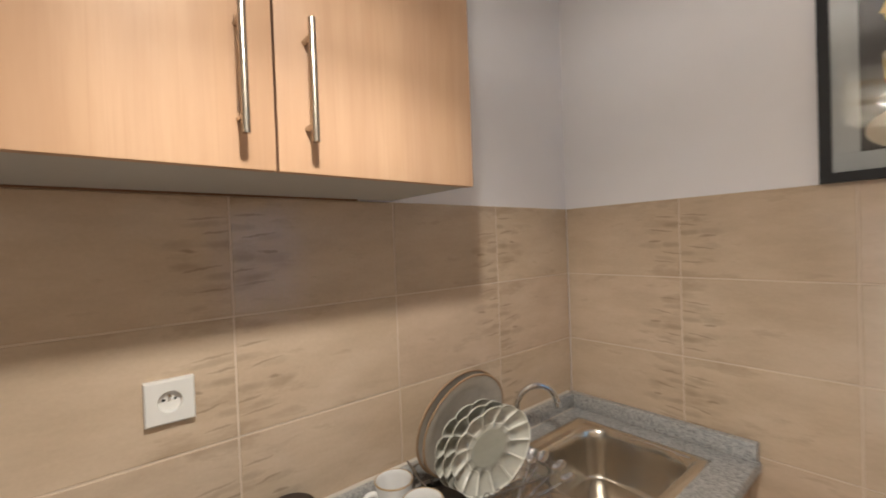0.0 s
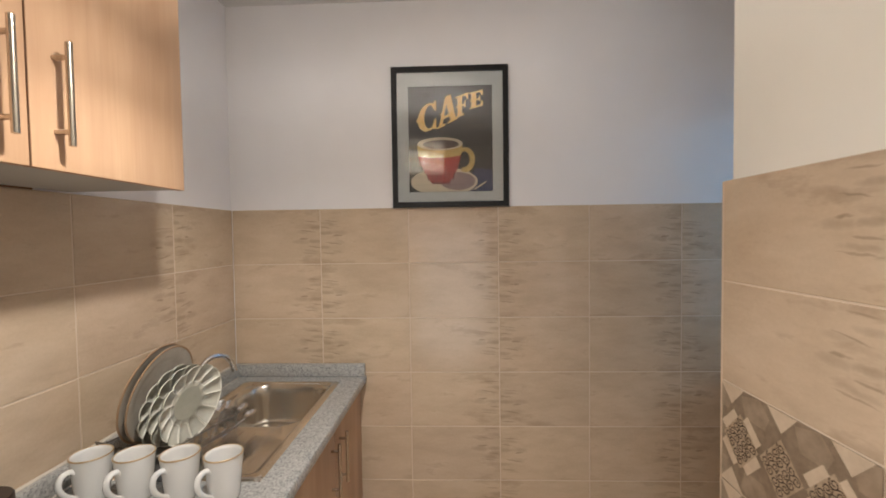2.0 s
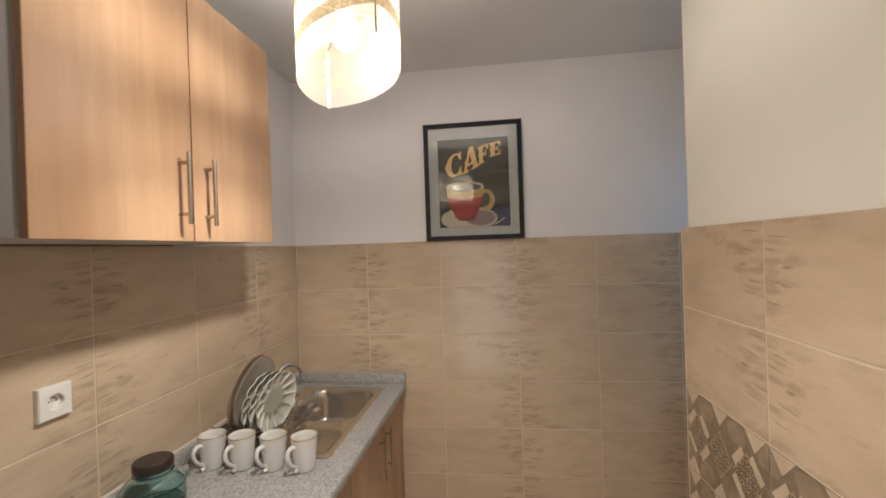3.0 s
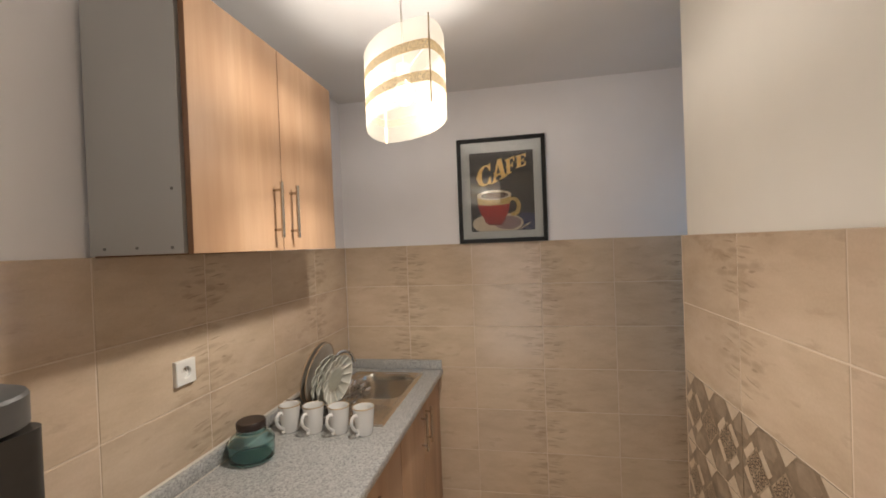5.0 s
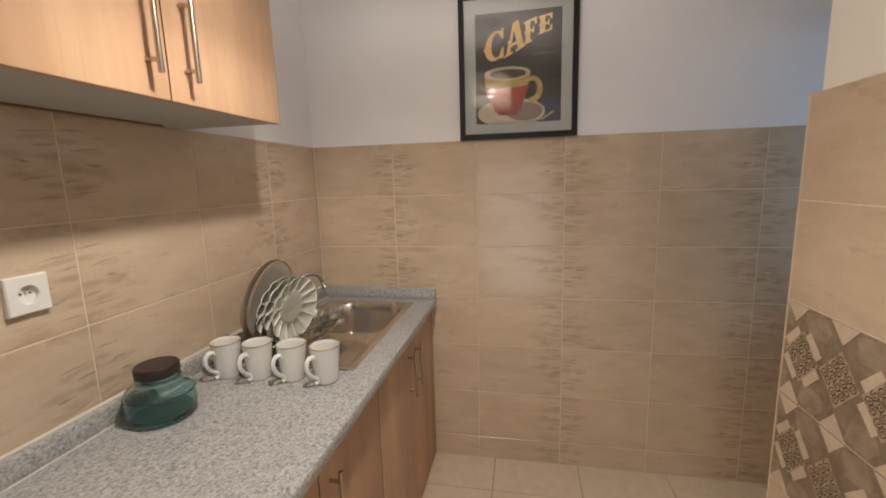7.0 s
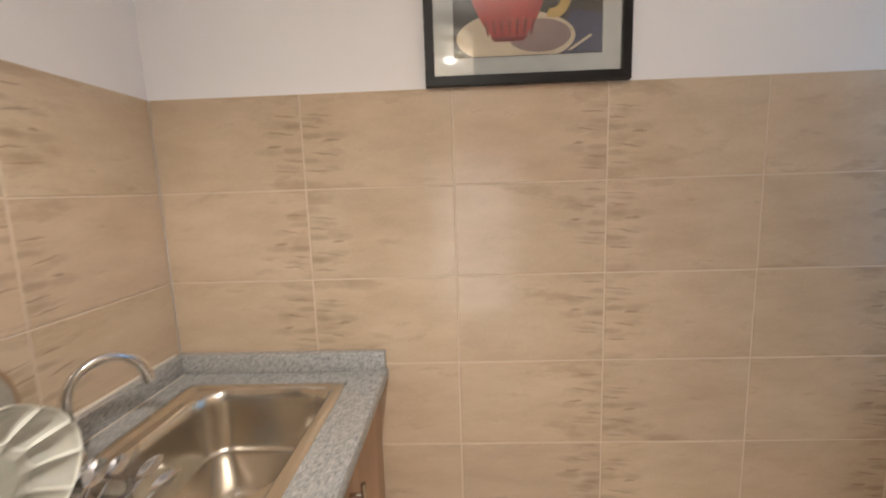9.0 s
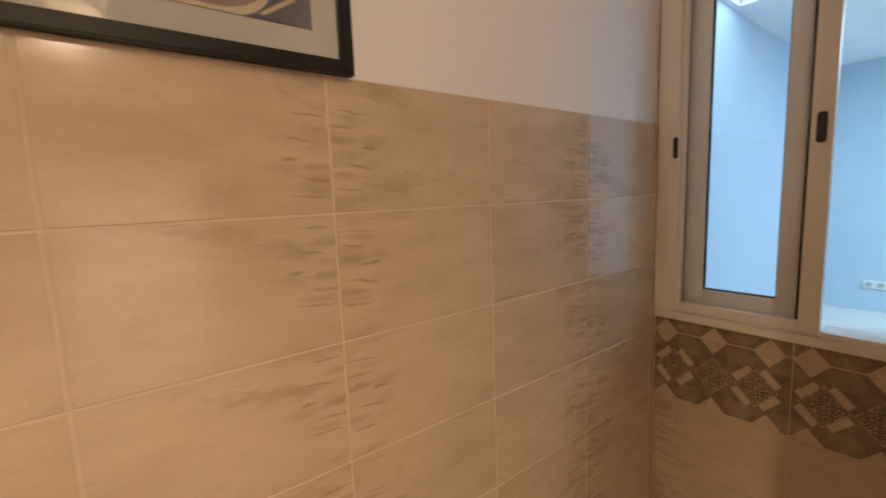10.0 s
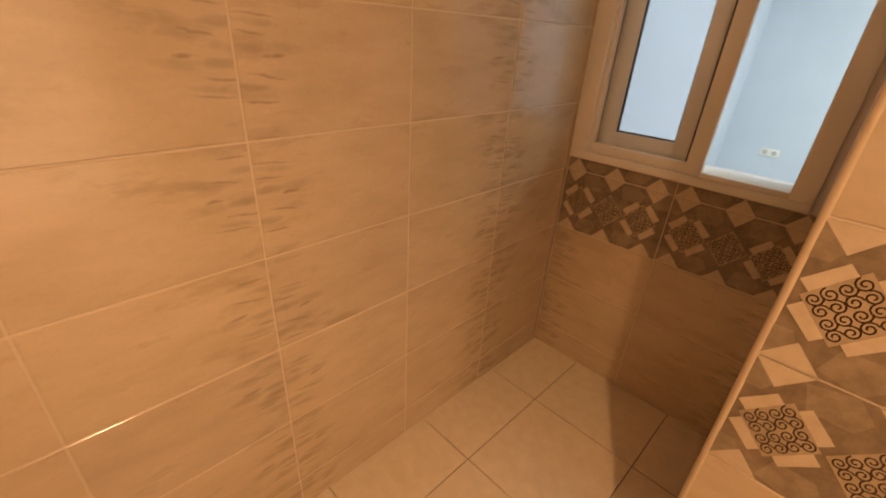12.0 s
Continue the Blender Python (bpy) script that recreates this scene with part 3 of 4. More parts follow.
part("bottom_panel", box((CX0 + 0.018, CY + 0.022, CZ0 + 0.002), (CX1 - 0.018, N - 0.010, CZ0 + 0.020), 0.0008, 1), GREYBOARD, cab)
part("top_panel", box((CX0 + 0.018, CY + 0.022, CZ1 - 0.018), (CX1 - 0.018, N - 0.010, CZ1), 0.0008, 1), GREYBOARD, cab)
part("back_panel", box((CX0 + 0.018, N - 0.016, CZ0 + 0.020), (CX1 - 0.018, N - 0.010, CZ1 - 0.018)), GREYBOARD, cab)
# Dark strip added as the shade in the gap behind the cabinet.
part("gap_shade_strip", box((CX0 + 0.018, N - 0.0095, CZ0 - 0.002), (CX1 - 0.10, N - 0.002, CZ0 + 0.020)), EDGE, cab, "dark strip standing in for the shaded gap at the wall")
door_leaf(cab, CX0, CXM, CZ0, CZ1, CY, 0.190, CZ0 + 0.042, 0.182, "oak laminate cabinet door")
door_leaf(cab, CXM, CX1, CZ0, CZ1, CY, 0.287, CZ0 + 0.042, 0.182, "oak laminate cabinet door")


def base_unit(x0, x1, splits, handles):
    u = thing("base_cabinet", (0, 0, 0), "oak laminate base cabinet under the granite worktop", "base cabinet", "base cabinets")
    y = 0.449
    for x in (x0, x1 - 0.016):
        part("side_panel", box((x, y + 0.02, 0.10), (x + 0.016, N - 0.02, CT - 0.037)), GREYBOARD, u)
    part("bottom_panel", box((x0 + 0.016, y + 0.02, 0.10), (x1 - 0.016, N - 0.02, 0.116)), GREYBOARD, u)
    part("plinth", box((x0, y + 0.05, 0.0), (x1, y + 0.066, 0.10)), WOOD, u)
    part("rail", box((x0 + 0.016, y + 0.02, CT - 0.110), (x1 - 0.016, y + 0.036, CT - 0.037)), GREYBOARD, u)
    for (a, b), h in zip(splits, handles):
        door_leaf(u, a, b, 0.012, CT - 0.042, y, h, 0.575, 0.19, "oak laminate cupboard door")
    return u


base_unit(0.64, 1.445, ((0.64, 1.042), (1.042, 1.445)), (0.995, 1.092))
base_unit(-0.162, 0.638, ((-0.162, 0.239), (0.239, 0.638)), (0.190, 0.288))
base_unit(-0.658, -0.164, ((-0.658, -0.164),), (-0.215,))

# ---------------------------------------------------------------- fridge at the end of the worktop
fr = thing("refrigerator", (-0.978, 0.445, 0.0), "dark grey refrigerator with a rounded grey top cover", "refrigerator")
body = rounded(-0.28, 0.28, 0.02, 0.56, 0.045)
part("body", prism(body, 1.391, 0.03), FRIDGE, fr, smooth=40)
part("freezer_door", prism(rounded(-0.283, 0.283, -0.022, 0.028, 0.022), 0.462, 0.975), FRIDGE, fr, smooth=40)
part("lower_door", prism(rounded(-0.283, 0.283, -0.022, 0.028, 0.022), 0.91, 0.055), FRIDGE, fr, smooth=40)
# Near-black neck: the shade in the gap below the cover is its colour.
part("neck", prism(rounded(-0.272, 0.272, 0.03, 0.552, 0.045), 0.028, 1.420), HOLE, fr)
cover = bmesh.new()
loops = []
for s, z in ((0.0, 1.443), (0.0, 1.474), (0.002, 1.4775), (0.008, 1.480), (0.05, 1.481)):
    loops.append([cover.verts.new((x, y, z)) for x, y in rounded(-0.287 + s, 0.288 - s, -0.027 + s, 0.562 - s, 0.060 - s * 0.5, 8)])
for a, b in zip(loops, loops[1:]):
    for k in range(len(a)):
        j = (k + 1) % len(a)
        cover.faces.new((a[k], a[j], b[j], b[k]))
cover.faces.new(loops[0][::-1]), cover.faces.new(loops[-1])
top_cover = part("top_cover", cover, FRIDGE_TOP, fr, "grey plastic top cover", smooth=24)
for k, w in enumerate((0.012, 0.016, 0.014, 0.016, 0.012)):
    part("marking", box((0.085 + 0.022 * k, -0.0285, 1.4510), (0.085 + 0.022 * k + w, -0.0275, 1.4630)), WHITEMARK, top_cover)
for x, y in ((-0.22, 0.08), (0.22, 0.08), (-0.22, 0.5), (0.22, 0.5)):
    part("foot", moved(lathe([(0, 0), (0.02, 0), (0.018, 0.032), (0, 0.032)], 14), Matrix.Translation((x, y, 0))), HOLE, fr)

# ---------------------------------------------------------------- pendant lamp
lamp = thing("pendant_lamp", pose(LAMP[0], LAMP[1], 1.971, 0, 0, 33.3), "lit oval cream pendant lampshade with two gold bands", "pendant lamp")
LA, LB, LH = 0.214, 0.108, 0.212


def shade_sheet(z0, z1, off=0.0, start=0.0, stop=360.0, n=72):
    bm = bmesh.new()
    outer = []
    for k in range(n + 1):
        a = radians(start + (stop - start) * k / n)
        c, s = math.cos(a), math.sin(a)
        x, y = LA * c, LB * math.copysign(abs(s) ** 1.45, s)
        outer.append([bm.verts.new((x * (1 + off), y * (1 + off * 1.6), z)) for z in (z0, z1)])
    for (a, b), (c, d) in zip(outer, outer[1:]):
        bm.faces.new((a, c, d, b))
    bmesh.ops.solidify(bm, geom=bm.faces[:], thickness=0.0008)
    return bm


sh = part("shade", shade_sheet(0.0, LH), SHADE, lamp, "glowing cream fabric shade", smooth=50)
for z in (0.052, 0.130):
    part("band", shade_sheet(z, z + 0.026, 0.009), BAND, sh, "gold glitter band", smooth=50)
part("seam", box((-LA - 0.004, -0.001, 0.0), (-LA - 0.002, 0.002, LH + 0.006)), GILT, sh)
part("seam", box((LA + 0.001, -0.004, 0.0), (LA + 0.003, 0.004, LH)), GILT, sh)
part("cord", tube([(0, 0, 0.13), (0, 0, CEILING - 1.971 - 0.03)], 0.0028, 8), PLASTIC, lamp, "white hanging cord")
part("ceiling_rose", moved(lathe([(0.0, -0.03), (0.02, -0.03), (0.045, -0.012), (0.048, 0.0), (0, 0.0)], 28), Matrix.Translation((0, 0, CEILING - 1.971))), PLASTIC, lamp)
part("socket", moved(lathe([(0.0, 0.055), (0.02, 0.055), (0.02, 0.0), (0.0, 0.0)], 20), Matrix.Translation((0, 0, 0.122))), PLASTIC, lamp)
part("spider", joined(tube([(-LA, 0, 0.15), (LA, 0, 0.15)], 0.0016, 6), tube([(0, -LB, 0.15), (0, LB, 0.15)], 0.0016, 6)), WIRE, lamp)
bulb = part("bulb", moved(lathe([(0, 0.0), (0.012, 0.002), (0.024, 0.012), (0.029, 0.027), (0.024, 0.045), (0.014, 0.058), (0.013, 0.066), (0, 0.066)], 24), Matrix.Translation((0, 0, 0.060)) @ Matrix.Diagonal((1.12, 1.12, 1.12, 1))), BULB, lamp, "lit bulb")
bulb.visible_shadow = False

# ---------------------------------------------------------------- framed print
FY1, FY0, FZ0, FZ1 = 0.282, -0.234, 1.619, 2.238
FW, FH = FY1 - FY0, FZ1 - FZ0
# local axes: x to the viewer's right, y up, z out of the wall; set 3 mm off the wall to fit the camera's view
art = thing("framed_print", Matrix(((0, 0, -1, E - 0.003), (-1, 0, 0, FY1), (0, 1, 0, FZ0), (0, 0, 0, 1))), "black-framed coffee cup print behind glass on the wall", "framed print")
B = 0.024
for name, o in (("frame_side", [(0, 0), (B, B), (B, FH - B), (0, FH)]), ("frame_side", [(FW, 0), (FW, FH), (FW - B, FH - B), (FW - B, B)]),
                ("frame_rail", [(0, 0), (FW, 0), (FW - B, B), (B, B)]), ("frame_rail", [(0, FH), (B, FH - B), (FW - B, FH - B), (FW, FH)])):
    bm = prism(o, 0.022)
    bmesh.ops.bevel(bm, geom=[e for e in bm.edges if all(v.co.z > 0.02 for v in e.verts)], offset=0.002, segments=2, affect="EDGES")
    part(name, bm, BLACK, art, smooth=30)
part("backing", box((0.004, 0.004, -0.0015), (FW - 0.004, FH - 0.004, 0.003)), EDGE, art)
part("mount", box((B - 0.003, B - 0.003, 0.004), (FW - B + 0.003, FH - B + 0.003, 0.008)), MAT_BOARD, art, "pale grey mount")
PX0, PX1, PY0, PY1 = 0.074, FW - 0.070, 0.068, FH - 0.085
DARK = printed_mat("print_dark_brown", (0.016, 0.013, 0.011), (0.030, 0.024, 0.020), 0.6)
NAVY = printed_mat("print_blue_shadow", (0.030, 0.035, 0.085), (0.050, 0.055, 0.12), 0.6)
CREAMP = printed_mat("print_cream", (0.50, 0.42, 0.30), (0.62, 0.53, 0.39), 0.6)
LILAC = printed_mat("print_saucer_shadow", (0.22, 0.15, 0.15), (0.30, 0.21, 0.20), 0.6)
RED = printed_mat("print_red", (0.30, 0.020, 0.018), (0.46, 0.045, 0.030), 0.6)
MAROON = printed_mat("print_maroon", (0.13, 0.010, 0.014), (0.20, 0.02, 0.02), 0.6)
GOLD = printed_mat("print_gold", (0.80, 0.50, 0.14), (0.92, 0.66, 0.28), 0.6)
OCHRE = printed_mat("print_ochre", (0.40, 0.27, 0.08), (0.60, 0.42, 0.14), 0.6)
COFFEE = printed_mat("print_coffee", (0.05, 0.022, 0.012), (0.10, 0.045, 0.022), 0.6)
FAINT = printed_mat("print_faint_brown", (0.085, 0.068, 0.054), (0.105, 0.085, 0.066), 0.6)
sheet = part("print", box((PX0, PY0, 0.0082), (PX1, PY1, 0.0090)), DARK, art, "dark brown poster with a red coffee cup")
lev = [0.0090]


def ink(name, outline, material):
    lev[0] += 0.00022
    return part(name, prism(outline, 0.0002, lev[0]), material, sheet, smooth=None)


PW, PH = PX1 - PX0, PY1 - PY0
def pt(u, v):
    return (PX0 + u * PW, PY0 + v * PH)
def ov(u, v, ru, rv, n=40, a0=0, a1=360):
    return [(PX0 + PW * x, PY0 + PH * y) for x, y in oval(u, v, ru, rv, n, a0, a1)]


ink("blue_corner", [pt(0.60, 0.005), pt(0.995, 0.005), pt(0.995, 0.20), pt(0.80, 0.22)], NAVY)
ink("saucer", [(x, max(y, PY0 + 0.001)) for x, y in ov(0.42, 0.095, 0.40, 0.135)], CREAMP)
ink("saucer_shadow", ov(0.58, 0.10, 0.21, 0.085), LILAC)
ink("cup_foot", [pt(0.25, 0.10), pt(0.50, 0.10), pt(0.47, 0.075), pt(0.28, 0.075)], MAROON)
ink("cup_body", [pt(0.115, 0.34), pt(0.62, 0.34), pt(0.60, 0.26), pt(0.56, 0.18), pt(0.49, 0.10), pt(0.26, 0.10), pt(0.19, 0.18), pt(0.14, 0.26)], RED)
for k in range(7):
    u = 0.235 + 0.048 * k
    ink("cup_flute", [pt(u - 0.012 - 0.02 * (3 - k) / 3, 0.185), pt(u + 0.012 - 0.02 * (3 - k) / 3, 0.185), pt(u + 0.006, 0.105), pt(u - 0.006, 0.105)], MAROON)
ink("cup_band", [pt(0.105, 0.44), pt(0.115, 0.34), pt(0.25, 0.325), pt(0.48, 0.325), pt(0.62, 0.34), pt(0.645, 0.44)], OCHRE)
ink("cup_rim", ov(0.375, 0.455, 0.272, 0.062), CREAMP)
ink("coffee", ov(0.385, 0.450, 0.215, 0.042), COFFEE)
ring = ov(0.675, 0.300, 0.115, 0.118, 26, -118, 128) + ov(0.665, 0.305, 0.060, 0.074, 26, 128, -118)
ink("cup_handle", ring, OCHRE)
ink("spoon", [pt(0.76, 0.015), pt(0.79, 0.015), pt(0.93, 0.085), pt(0.915, 0.095)], CREAMP)
for v0, u0, u1 in ((0.665, 0.68, 0.86), (0.60, 0.64, 0.93)):
    ink("small_print_bar", [pt(u0, v0), pt(u1, v0), pt(u1, v0 + 0.028), pt(u0, v0 + 0.028)], FAINT)


# spurred western capitals, each drawn in a unit box as one or more closed outlines
LETTER_C = [(0.92, 0.64), (1.0, 0.64), (1.0, 1.0), (0.90, 1.0)] + oval(0.56, 0.5, 0.56, 0.5, 14, 58, 172) + [(-0.09, 0.5)] + oval(0.56, 0.5, 0.56, 0.5, 14, 188, 302) \
    + [(0.90, 0.0), (1.0, 0.0), (1.0, 0.36), (0.92, 0.36)] + oval(0.64, 0.5, 0.29, 0.41, 24, 300, 60)
LETTER_A = ([(0, 0), (0.40, 0), (0.40, 0.06), (0.28, 0.09), (0.32, 0.24), (0.36, 0.34), (0.47, 0.72), (0.54, 1), (0.42, 1), (0.25, 0.50), (0.13, 0.47), (0.21, 0.40), (0.10, 0.09), (0, 0.06)],
            [(0.32, 0.24), (0.61, 0.24), (0.58, 0.34), (0.36, 0.34)],
            [(0.47, 0.72), (0.58, 0.34), (0.61, 0.24), (0.66, 0.09), (0.54, 0.06), (0.54, 0), (1, 0), (1, 0.06), (0.92, 0.09), (0.68, 1), (0.54, 1)])
ARMS = [(0.52, 0.90), (0.80, 0.88), (0.89, 0.67), (1, 0.67), (0.98, 1), (0, 1), (0, 0.93), (0.14, 0.90), (0.16, 0.60), (0.03, 0.5), (0.16, 0.40), (0.14, 0.10), (0, 0.07)]
TONGUE = [(0.52, 0.43), (0.68, 0.43), (0.71, 0.33), (0.79, 0.33), (0.79, 0.66), (0.71, 0.66), (0.68, 0.54), (0.52, 0.54)]
LETTER_F = [(0, 0), (0.66, 0), (0.66, 0.07), (0.52, 0.10)] + TONGUE + ARMS
LETTER_E = [(0, 0), (0.97, 0), (1, 0.34), (0.89, 0.34), (0.80, 0.12), (0.52, 0.10)] + TONGUE + ARMS


def letter(ch, outlines, u0, u1, bottom, top):
    """Fit a capital between a bottom and a top line that both climb to the right."""
    bms = []
    for o in outlines:
        bms.append(prism([pt(u0 + x * (u1 - u0), (bottom[0] + (bottom[1] - bottom[0]) * x) * (1 - y) + (top[0] + (top[1] - top[0]) * x) * y) for x, y in o], 0.0003, 0.0140))
    part("letter_" + ch, joined(*bms), GOLD, sheet, "gold letter " + ch.upper(), smooth=None)


letter("c", [LETTER_C], 0.115, 0.335, (0.545, 0.60), (0.80, 0.865))
letter("a", LETTER_A, 0.343, 0.585, (0.59, 0.685), (0.86, 0.945))
letter("f", [LETTER_F], 0.565, 0.718, (0.692, 0.738), (0.888, 0.935))
letter("e", [LETTER_E], 0.728, 0.892, (0.772, 0.805), (0.925, 0.955))
pic_glass = part("glass", box((B - 0.002, B - 0.002, 0.0165), (FW - B + 0.002, FH - B + 0.002, 0.0180)), PICGLASS, art, "reflecting picture glass", smooth=None)
pic_glass.visible_shadow = False

# ---------------------------------------------------------------- wall socket
sock = thing("wall_socket", Matrix(((1, 0, 0, 0.129), (0, 0, -1, N), (0, 1, 0, 1.230), (0, 0, 0, 1))), "square white wall socket with round recess", "wall socket")
def socket_plate(half, hole, front):
    """Square plate with a round hole through it."""
    bm = bmesh.new()
    rows = []
    for k in range(64):
        a = 2 * math.pi * k / 64
        c, q = math.cos(a), math.sin(a)
        o = half / max(abs(c), abs(q))
        rows.append([bm.verts.new(p) for p in ((hole * c, hole * q, 0.003), (hole * c, hole * q, front - 0.001), ((hole + 0.001) * c, (hole + 0.001) * q, front),
                                               ((o - 0.003) * c, (o - 0.003) * q, front), (o * c, o * q, front - 0.003), (o * c, o * q, 0.0))])
    for p, q in zip(rows, rows[1:] + rows[:1]):
        for n in range(5):
            bm.faces.new((p[n], p[n + 1], q[n + 1], q[n]))
    return bm


part("plate", socket_plate(0.0405, 0.0195, 0.0150), PLASTIC, sock, smooth=30)
part("recess", lathe([(0.0, 0.001), (0.0194, 0.001), (0.0194, 0.0035), (0.0, 0.0035)], 32), PLASTIC, sock)
# Flat dark discs stand in for the shade inside the pin holes.
for x in (-0.0095, 0.0095):
    part("pin_hole_disc", moved(lathe([(0, 0), (0.0028, 0), (0.0028, 0.0006), (0, 0.0006)], 12), Matrix.Translation((x, 0.002, 0.0035))), HOLE, sock)
part("earth_pin", moved(lathe([(0, 0), (0.0024, 0), (0.0024, 0.009), (0, 0.010)], 12), Matrix.Translation((0, 0.010, 0.0035))), NICKEL, sock)

# ---------------------------------------------------------------- mugs
def mug(m):
    g = thing("mug", m, "white porcelain mug with gilt rim on the worktop", "mug", "row of mugs")
    R, H = 0.0440, 0.113
    part("cup", lathe([(0, 0.003), (0.026, 0.003), (0.028, 0.0), (0.0315, 0.001), (0.0345, 0.008), (0.0372, 0.04), (R - 0.0005, H - 0.006), (R, H - 0.001), (R - 0.001, H), (R - 0.003, H - 0.001), (R - 0.0045, H - 0.01), (0.0332, 0.04), (0.031, 0.014), (0.025, 0.008), (0, 0.007)], 48), PORCELAIN, g, smooth=60)
    part("rim", lathe([(R - 0.0028, H - 0.0006), (R - 0.001, H + 0.0006), (R + 0.0005, H - 0.0008), (R + 0.0005, H - 0.003), (R - 0.0002, H - 0.003)], 48), GILT, g, "thin gilt brown rim", smooth=60)
    pts = [(-0.038, 0.084), (-0.046, 0.091), (-0.058, 0.092), (-0.068, 0.085), (-0.072, 0.072), (-0.070, 0.058), (-0.063, 0.045), (-0.053, 0.034), (-0.043, 0.027), (-0.036, 0.020), (-0.037, 0.012), (-0.046, 0.009)]
    sm = []
    for i in range(len(pts) - 1):
        p0, p1, p2, p3 = (Vector(pts[max(0, min(len(pts) - 1, j))]) for j in (i - 1, i, i + 1, i + 2))
        for s in (0, 0.34, 0.67):
            sm.append(0.5 * (2 * p1 + (p2 - p0) * s + (2 * p0 - 5 * p1 + 4 * p2 - p3) * s * s + (3 * p1 - p0 - 3 * p2 + p3) * s ** 3))
    sm.append(Vector(pts[-1]))
    part("handle", tube([(p.x, 0, p.y) for p in sm], 0.0066, 12, flat=0.75), PORCELAIN, g, "curled S-shaped handle", smooth=70)
    return g


first = mug(pose(0.536, 0.897, CT, 0, 0, -14))
for x, y, a in ((0.538, 0.790, -10), (0.543, 0.679, -16), (0.542, 0.570, -20)):
    copy_thing(first, pose(x, y, CT, 0, 0, a))

# ---------------------------------------------------------------- glass jar
jar = thing("glass_jar", (0.305, 0.912, CT + 0.0006), "squat teal glass jar with a dark brown lid", "jar")
part("vessel", lathe([(0, 0.0), (0.060, 0.0), (0.072, 0.003), (0.078, 0.011), (0.0795, 0.028), (0.0785, 0.066), (0.0755, 0.066), (0.0765, 0.028), (0.074, 0.014), (0.068, 0.010), (0.056, 0.009), (0, 0.009)], 56), TEAL, jar, "teal tinted glass body", smooth=60)
part("shoulder", lathe([(0.0785, 0.0665), (0.076, 0.078), (0.068, 0.090), (0.056, 0.097), (0.050, 0.100), (0.048, 0.116), (0.045, 0.116), (0.046, 0.098), (0.054, 0.094), (0.065, 0.087), (0.073, 0.076), (0.0755, 0.0665)], 56), TEAL_PALE, jar, "paler clear teal shoulder", smooth=60)
part("lid", lathe([(0, 0.114), (0.049, 0.114), (0.051, 0.117), (0.051, 0.137), (0.048, 0.141), (0, 0.142)], 48), LID, jar, "dark brown screw lid", smooth=40)
part("neck_ring", lathe([(0.0485, 0.100), (0.052, 0.102), (0.052, 0.106), (0.0485, 0.108)], 40), TEAL_PALE, jar, smooth=60)
for r, z in ((0.0790, 0.0662), (0.0770, 0.0085)):
    part("glass_bead", lathe([(r - 0.002, z - 0.0018), (r + 0.0012, z - 0.0012), (r + 0.0016, z), (r + 0.0012, z + 0.0012), (r - 0.002, z + 0.0018)], 48), TEAL, jar, smooth=60)

# ---------------------------------------------------------------- dish rack and plates
RY = 76 - 90                     # the rack's turn
RACK = pose(0.755, 0.845, CT + 0.006, 0, 0, RY)
rack = thing("dish_rack", RACK, "dark wire dish rack on the sink drainer", "dish rack")
for z in (0.030, 0.070):
    part("rail", tube([(x, y, z) for x, y in rounded(-0.15, 0.15, -0.115, 0.095, 0.025, 5)], 0.0024, 8, closed=True), WIRE, rack)
for y in (-0.105, -0.04, 0.03, 0.085):
    part("floor_wire", tube([(-0.148, y, 0.030), (0.148, y, 0.030)], 0.0019, 6), WIRE, rack)
for k in range(9):
    x = -0.12 + 0.030 * k
    for y in (-0.085, 0.055):
        part("loop", tube([(x + 0.013 * math.cos(a), y, 0.030 + 0.030 * math.sin(a)) for a in [radians(d) for d in range(0, 181, 20)]], 0.0015, 6), WIRE, rack)
for x, y in ((-0.148, -0.09), (0.148, -0.09), (-0.148, 0.07), (0.148, 0.07)):
    part("post", tube([(x, y, 0.0), (x, y, 0.078), (x * 0.93, y, 0.084)], 0.0024, 8), WIRE, rack)


# Dark tray, added to stand in for the dark shading under the plates.
lip = bmesh.new()
outer, inner = rounded(-0.140, 0.005, -0.112, 0.088, 0.02, 5), rounded(-0.136, 0.001, -0.108, 0.084, 0.017, 5)
loops = [[lip.verts.new((x, y, z)) for x, y in o] for o, z in ((outer, 0.0), (outer, 0.016), (inner, 0.016), (inner, 0.004))]
for a, b in zip(loops, loops[1:]):
    for k in range(len(a)):
        j = (k + 1) % len(a)
        lip.faces.new((a[k], a[j], b[j], b[k]))
lip.faces.new(loops[0][::-1]), lip.faces.new(loops[-1])
part("drip_tray", lip, FRIDGE_TOP, rack, "dark grey tray added for the dark shading under the plates", smooth=40)
part("side_loop", tube([(-0.149, 0.02, 0.070), (-0.160, 0.02, 0.092), (-0.160, 0.08, 0.092), (-0.149, 0.08, 0.070)], 0.0024, 8), WIRE, rack)


